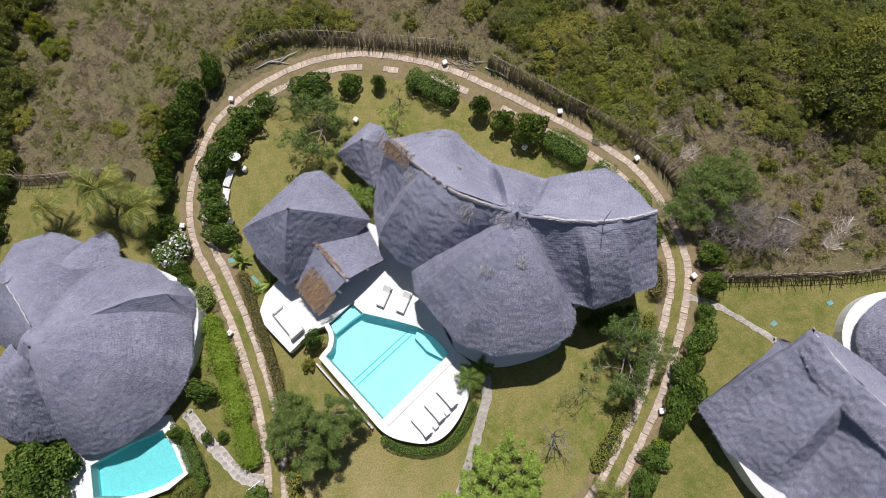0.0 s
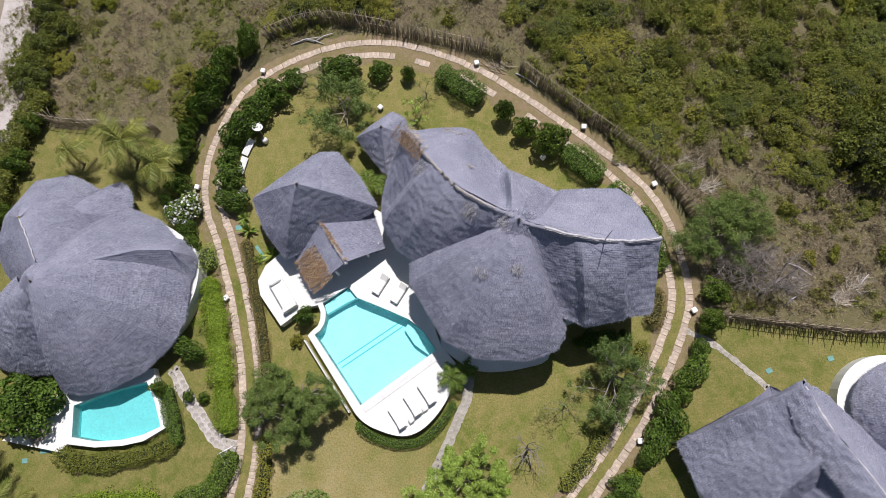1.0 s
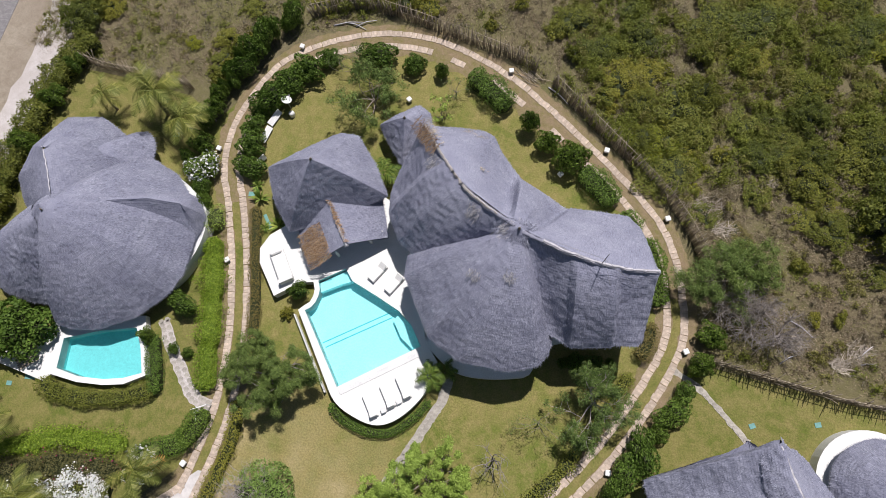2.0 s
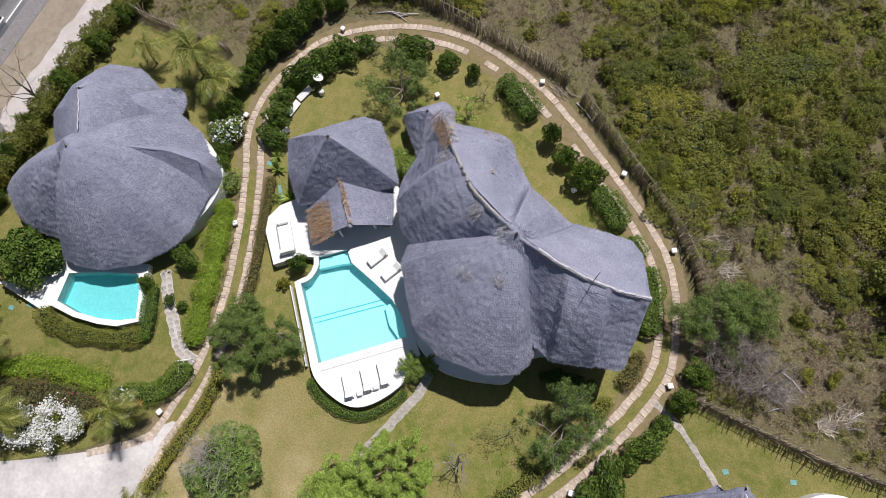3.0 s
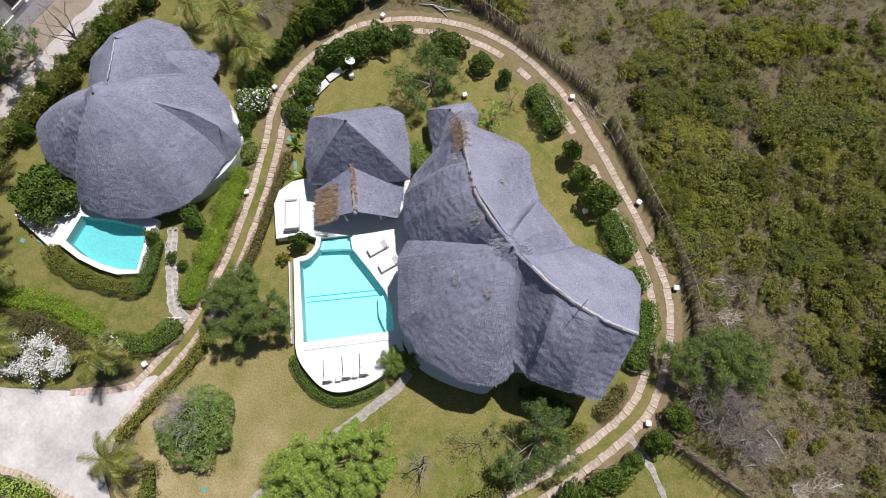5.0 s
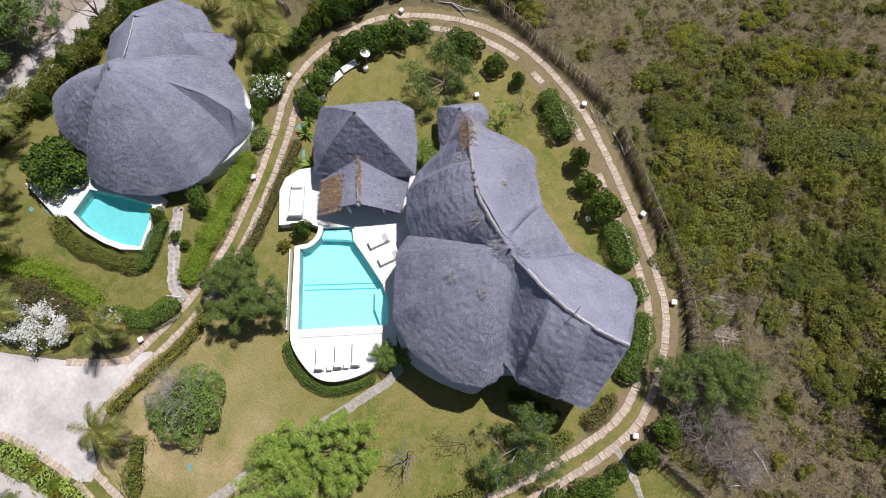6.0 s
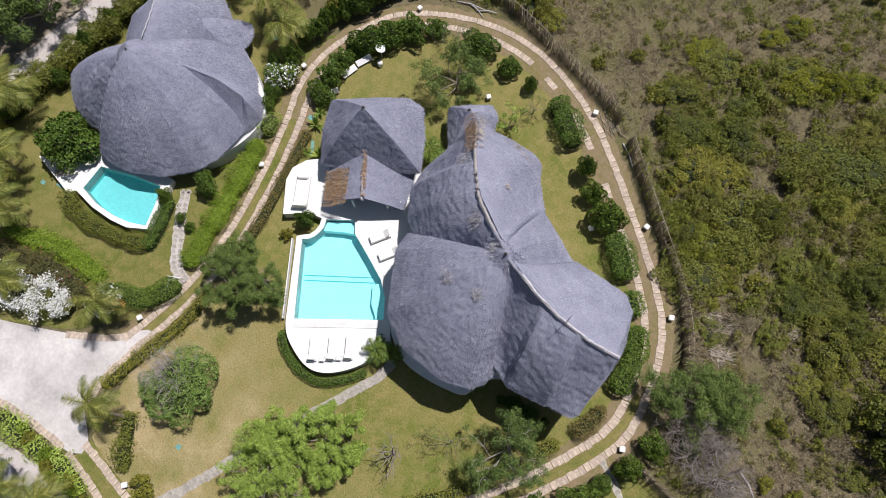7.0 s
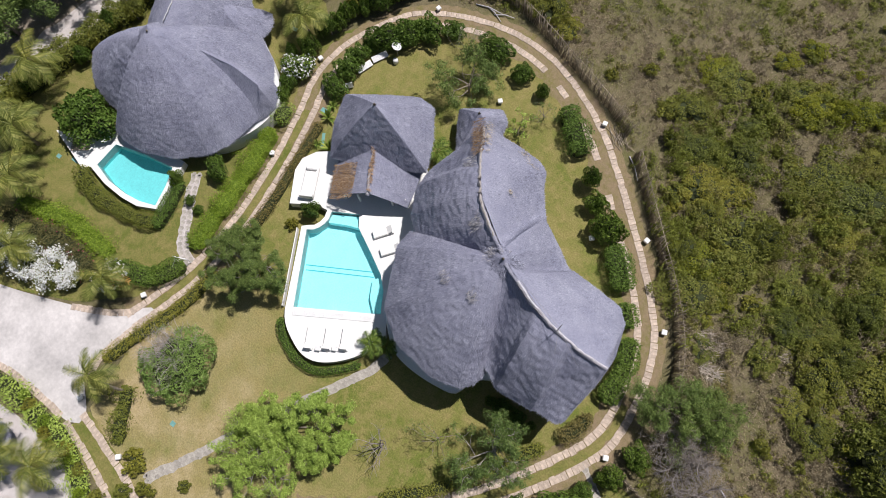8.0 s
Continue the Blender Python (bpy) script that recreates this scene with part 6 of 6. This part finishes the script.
# ---- garden lamps, dish, boards ----
lamp = thing("garden_lamp", "small white box garden lamp on a short post", "lamp", group="garden lamps along the track")
part("post", tube("post", [(0, 0, -0.05), (0, 0, 0.3)], [0.06, 0.05], M["metal"], 8), lamp)
part("lamp_box", box("lamp_box", (0.46, 0.46, 0.26), M["whitebox"], 0.05, (0, 0, 0.4)), lamp, "white box head")
part("lamp_base", box("lamp_base", (0.3, 0.3, 0.1), M["slab"], 0.02, (0, 0, 0.04)), lamp)
spots_ = [(-0.3, 32.4), (10.0, 26.0), (16.3, 20.6), (-21.4, 31.0), (-21.65, 8.2), (19.4, 9.3), (14.75, -1.7), (-9.3, 27.4), (6.3, 22.8), (-19.5, -9.4), (-9.7, -19.5), (-18.9, -22.6), (-26.1, 18.6), (-16.2, -19.0)]
lamp.matrix_basis = pose(*spots_[0], 0, 0, 0, 20)
for x, y in spots_[1:]:
    copy_thing(lamp, pose(x, y, 0, 0, 0, rng.uniform(0, 90)))

dish = thing("satellite_dish", "white satellite dish on a thin mast by the shrubs", "dish", (-20.6, 24.3, 0))
part("mast", tube("mast", [(0, 0, -0.05), (0, 0, 1.5)], [0.05, 0.05], M["metal"], 8), dish)
bm = bmesh.new()
prof = [(0.02, 0.0), (0.25, 0.03), (0.42, 0.09), (0.5, 0.15), (0.49, 0.17), (0.41, 0.115), (0.24, 0.055), (0.02, 0.03)]
ring = [[bm.verts.new((r * math.cos(2 * math.pi * k / 24), r * math.sin(2 * math.pi * k / 24), z)) for k in range(24)] for r, z in prof]
for a, c in zip(ring, ring[1:]):
    for k in range(24):
        bm.faces.new((a[k], a[(k + 1) % 24], c[(k + 1) % 24], c[k]))
part("reflector", bm_mesh("reflector", bm, M["whitebox"]), dish, "white reflector bowl", pose(0, 0, 1.5, -18, 12, 0))
part("feed_arm", tube("feed_arm", [(0.3, 0.1, 1.55), (0.35, 0.3, 2.0)], [0.02, 0.015], M["metal"], 5), dish)
part("receiver", box("receiver", (0.12, 0.12, 0.16), M["metal"], 0.02, (0.35, 0.32, 2.05)), dish)
pump = thing("pump_cover", "round pale cover box beside the dish", "cover", (-20.2, 23.6, 0), me=tube("pump_cover", [(0, 0, 0), (0, 0, 0.5), (0, 0, 0.6)], [0.28, 0.28, 0.2], M["white2"], 14))
board = thing("louvre_screen", "white slatted screen leaning beside the shrubs", "screen", group="white slatted screens")
part("frame", box("frame", (1.7, 0.07, 0.62), M["whitebox"], 0.01, (0, 0, 0.5)), board)
for k in range(5):
    part("slat", box("slat", (1.6, 0.1, 0.05), M["whitebox"], 0.01, (0, -0.01, 0.25 + 0.12 * k)), board)
board.matrix_basis = pose(-21.3, 22.7, 0.12, -58, 0, 72)
copy_thing(board, pose(-21.6, 20.9, 0.12, -58, 0, 80))
copy_thing(board, pose(-21.6, 17.9, 0.0, -25, 0, 60))

# ---- loungers and terrace furniture ----
lounger = thing("sun_lounger", "white cushioned sun lounger with raised backrest", "lounger", group="sun loungers by the pool")
part("frame", box("frame", (0.74, 1.95, 0.08), M["white"], 0.015, (0, 0, 0.27)), lounger)
for x in (-0.32, 0.32):
    for y in (-0.85, 0.85):
        part("leg", box("leg", (0.07, 0.07, 0.25), M["white2"], 0.01, (x, y, 0.125)), lounger)
part("mattress", box("mattress", (0.68, 1.3, 0.1), M["cushion"], 0.035, (0, -0.3, 0.36)), lounger)
part("backrest", box("backrest", (0.68, 0.72, 0.1), M["cushion"], 0.035), lounger, "raised white backrest", pose(0, 0.62, 0.5, 35, 0, 0))


def put_lounger(x, y, turn, first=False):
    m_ = pose(x, y, 1.0, 0, 0, turn)
    if first:
        lounger.matrix_basis = m_
    else:
        copy_thing(lounger, m_)


put_lounger(-5.15, -1.15, 218, True)
put_lounger(-3.95, -0.05, 218)
put_lounger(-2.85, 0.95, 218)
put_lounger(-7.55, 10.0, -28)
put_lounger(-5.85, 9.3, -28)
table = thing("side_table", "small low white side table between the loungers", "table", group="side tables")
part("tabletop", box("tabletop", (0.42, 0.42, 0.05), M["white2"], 0.015, (0, 0, 0.38)), table)
for x, y in ((-1, -1), (-1, 1), (1, -1), (1, 1)):
    part("leg", box("leg", (0.05, 0.05, 0.36), M["white2"], 0.01, (0.17 * x, 0.17 * y, 0.18)), table)
table.matrix_basis = pose(-4.0, -1.25, 1.0, 0, 0, 38)
copy_thing(table, pose(-2.95, -0.25, 1.0, 0, 0, 38))
sofa = thing("terrace_daybed", "built-in white plaster daybed on the terrace corner", "daybed", (-16.15, 8.6, 1.0))
sofa.rotation_euler = (0, 0, math.atan2(-2.5, 1.85))
part("base", box("base", (3.1, 1.3, 0.42), M["white"], 0.04, (0, 0, 0.21)), sofa)
part("mattress", box("mattress", (2.3, 1.15, 0.14), M["cushion"], 0.05, (0.1, 0, 0.49)), sofa)
part("bolster", box("bolster", (0.3, 1.05, 0.3), M["cushion"], 0.09, (-1.3, 0, 0.57)), sofa)
part("side_block", box("side_block", (0.35, 1.3, 0.75), M["white"], 0.03, (1.4, 0, 0.375)), sofa)
low = thing("pool_kerb", "low white plaster kerb between pool and deck", "kerb", kind="structure", me=box("pool_kerb", (7.4, 0.5, 0.05), M["white2"], 0.015))
low.matrix_basis = Matrix.Translation((-5.2, 1.6, 1.028)) @ Matrix.Rotation(math.atan2(4.95, 6.1), 4, "Z")

rack = thing("slatted_duckboard", "grey slatted wooden duckboard on the small terrace", "duckboard", (-36.3, -4.3, 0.8))
rack.rotation_euler[2] = 0.75
for k in range(9):
    part("slat", box("slat", (1.9, 0.13, 0.05), M["stick"], 0.01, (0, -0.8 + 0.2 * k, 0.075)), rack)
for x in (-0.7, 0.7):
    part("batten", box("batten", (0.08, 1.8, 0.05), M["stick"], 0.01, (x, 0, 0.025)), rack)

# ---- covers, gate, walls ----
for x, y, r, s in ((-21.6, 14.9, 10, (0.6, 0.45)), (-19.2, 12.6, -50, (1.6, 0.3)), (-20.1, 11.2, -55, (0.5, 0.35)), (25.4, 4.6, 30, (0.5, 0.4)), (30.4, 5.9, 20, (0.5, 0.4)), (-35.8, -5.9, 10, (1.0, 0.5)), (-37.5, -6.9, 10, (0.5, 0.4)), (-31.0, 19.2, 20, (0.6, 0.4)), (-8.6, -14.6, 10, (0.45, 0.4))):
    ob = thing("drain_cover", "flat teal drain cover set in the grass", "drain cover", (x, y, 0.03), "teal drain covers", me=box("drain_cover", (*s, 0.05), M["teal"], 0.01))
    ob.rotation_euler[2] = radians(r)
gate = thing("garden_gate", "small white wooden garden gate standing open", "gate", (-19.4, -4.7, 0))
for x in (-0.65, 0.65):
    part("post", box("post", (0.08, 0.08, 1.2), M["whitebox"], 0.02, (x, 0, 0.6)), gate)
part("beam", box("beam", (1.4, 0.08, 0.07), M["whitebox"], 0.02, (0, 0, 1.2)), gate)
leaf_ = part("gate_leaf", box("gate_leaf", (0.06, 1.0, 0.9), M["whitebox"], 0.01, (-0.55, -0.5, 0.55)), gate)
gate.rotation_euler[2] = 0.55
neigh = thing("white_house", "long white house wall with dark windows beyond the road", "house")
part("wall", slab("wall", [(-56.1, 8.0), (-56.1, 34.0), (-72, 34.0), (-72, 8.0)], -0.1, 3.4, M["white"]), neigh)
part("plinth_course", box("plinth_course", (0.16, 26.0, 0.5), M["white2"], 0.02, (-56.02, 21.0, 0.25)), neigh, "pale base course along the wall")
part("parapet", box("parapet", (0.4, 26.2, 0.35), M["white"], 0.02, (-56.15, 21.0, 3.56)), neigh)
part("roof", slab("roof", [(-56.4, 8.2), (-56.4, 33.8), (-71.8, 33.8), (-71.8, 8.2)], 3.4, 3.5, M["grey_tile"]), neigh, "dark grey flat roof")
for y in (12.5, 18.2, 24.5, 30.0):
    win = part("window", box("window", (0.1, 1.7, 1.5), M["metal"], 0.02, (-56.07, y, 1.85)), neigh, "dark framed window")
    part("pane", box("pane", (0.06, 1.5, 1.3), M["glass"], 0.0, (-56.03, y, 1.85)), win)
    part("sill", box("sill", (0.26, 1.9, 0.08), M["white2"], 0.01, (-55.98, y, 1.06)), win)
parasol = thing("thatched_parasol", "small round thatch parasol in the sandy yard", "parasol")
thatch(parasol, [((-17.9, -25.6, 2.9), (-17.9 + 1.5 * math.cos(a), -25.6 + 1.5 * math.sin(a), 2.1)) for a in np.arange(10) * math.pi / 5], True, bulge=0.1, density=70)
part("pole", tube("pole", [(-17.9, -25.6, 0), (-17.9, -25.6, 2.8)], [0.07, 0.06], M["bark"], 7), parasol)

grass_sw = thing("grass_strip", "worn grass strip between the lower paver rows", "grass strip", kind="structure",
                 me=ribbon("grass_strip", smooth_line([(-14.9, -20.5), (-12, -20.8), (-7.8, -21.3), (-2, -22.6)], 0.5), 1.3, 0.03, M["lawn"], 0.05))

# ---- pavers and flagstones ----
def paver_mesh(w, d, h, lean=0.0):
    bm = bmesh.new()
    box_bm(bm, (w, d, h), (0, 0, 0), 0.018)
    for v in bm.verts:
        v.co.x += rng.normal(0, 0.012)
        v.co.y += rng.normal(0, 0.012)
    return bm_mesh("paver", bm, M["paver"])


PAVERS = [paver_mesh(0.62 * rng.uniform(0.92, 1.06), 0.492 * rng.uniform(0.95, 1.03), 0.07) for _ in range(8)]


def paver_row(label, line, limit=298, buried=False):
    ob = thing("paver_row", label, "pavers", kind="structure")
    line = np.asarray(line)
    s = np.r_[0, np.cumsum(np.linalg.norm(np.diff(line, axis=0), axis=1))]
    want = np.arange(0, s[-1], 0.515)
    xs, ys = np.interp(want, s, line[:, 0]), np.interp(want, s, line[:, 1])
    for k in range(min(limit, len(want) - 1)):
        if buried and ys[k] > 22 and noise.noise(Vector((xs[k] * 0.35, ys[k] * 0.35, 1.7))) > 0.12:
            continue
        a = math.atan2(ys[k + 1] - ys[k], xs[k + 1] - xs[k])
        m_ = Matrix.Translation((xs[k] + rng.normal(0, 0.02), ys[k] + rng.normal(0, 0.02), 0.045 + rng.normal(0, 0.006))) @ Matrix.Rotation(a + math.pi / 2 + rng.normal(0, 0.03), 4, "Z") @ Matrix.Rotation(rng.normal(0, 0.012), 4, "X")
        part("paver", PAVERS[int(rng.integers(8))], ob, "", m_)
    return ob


paver_row("curving row of square pinkish sandstone pavers", OUTER)
paver_row("curving row of pinkish sandstone pavers, in places buried in soil", INNER, buried=True)
paver_row("row of pinkish pavers leaving the driveway", smooth_line([(-15.4, -21.3), (-12, -21.6), (-8.1, -22.2), (-3, -23.6)], 0.5))
paver_row("row of pinkish pavers leaving the driveway", smooth_line([(-14.8, -19.8), (-11.4, -20.0), (-7.2, -20.4), (-2, -21.6)], 0.5))
paver_row("kerb row of pale stone pavers along the driveway", smooth_line([(-30, -26.0), (-24.4, -22.9), (-20.2, -21.8), (-17.5, -21.4), (-15.6, -21.2)], 0.5))
paver_row("kerb row of pale stone pavers along the driveway", smooth_line([(-19.2, -11.2), (-20.2, -12.3), (-21.6, -13.4), (-24.2, -15.2)], 0.5))
paver_row("kerb row of pale stone pavers along the driveway", smooth_line([(-17.7, -10.6), (-17.9, -13.0), (-18.0, -15.6), (-17.0, -18.0)], 0.5))


def flag_path(label, pts, width, size, joint="sand", stone="slab"):
    """Irregular flagstones laid along a line, on a pale mortar bed."""
    ob = thing("stone_path", label, "path", kind="structure")
    line = smooth_line(pts, size)
    part("mortar_bed", ribbon("mortar_bed", smooth_line(pts, 0.4), width / 2, 0.035, M[joint], 0.05), ob)
    d = np.gradient(line, axis=0)
    d /= np.linalg.norm(d, axis=1)[:, None]
    n_ = max(1, int(width / size))
    for k in range(len(line)):
        for j in range(n_):
            off = ((j + 0.5) / n_ - 0.5) * width
            c = line[k] + np.array([-d[k][1], d[k][0]]) * off + rng.normal(0, 0.04, 2)
            sides = int(rng.integers(5, 8))
            bm = bmesh.new()
            ph = rng.uniform(0, 6.28)
            vs = [bm.verts.new((size * 0.47 * rng.uniform(0.85, 1.1) * math.cos(ph + 2 * math.pi * q / sides), size * 0.47 * rng.uniform(0.85, 1.1) * math.sin(ph + 2 * math.pi * q / sides), 0.0)) for q in range(sides)]
            f = bm.faces.new(vs)
            r = bmesh.ops.extrude_face_region(bm, geom=[f])
            bmesh.ops.translate(bm, verts=[v for v in r["geom"] if isinstance(v, bmesh.types.BMVert)], vec=(0, 0, 0.05))
            bmesh.ops.recalc_face_normals(bm, faces=bm.faces)
            part("flagstone", bm_mesh("flagstone", bm, M[stone]), ob, "", Matrix.Translation((*c, 0.02)))
    return ob


flag_path("crazy paving path across the west lawn", [(-25.6, 1.6), (-24.2, -0.4), (-22.8, -1.9), (-21.4, -3.4), (-20.2, -4.3), (-18.9, -4.5)], 1.1, 0.5)
flag_path("grey flagstone path across the lower lawn", [(0.6, 2.6), (0.4, 0.6), (-0.5, -1.9), (-1.4, -4.2), (-2.8, -8.0), (-4.4, -12.7), (-5.4, -15.6), (-6.7, -19.0)], 0.85, 0.42, "slab")
flag_path("narrow worn stone path across the east lawn", [(18.6, 7.6), (20.7, 6.7), (22.0, 5.8), (23.4, 4.7), (25.2, 3.2)], 0.5, 0.45, "slab", "slab")
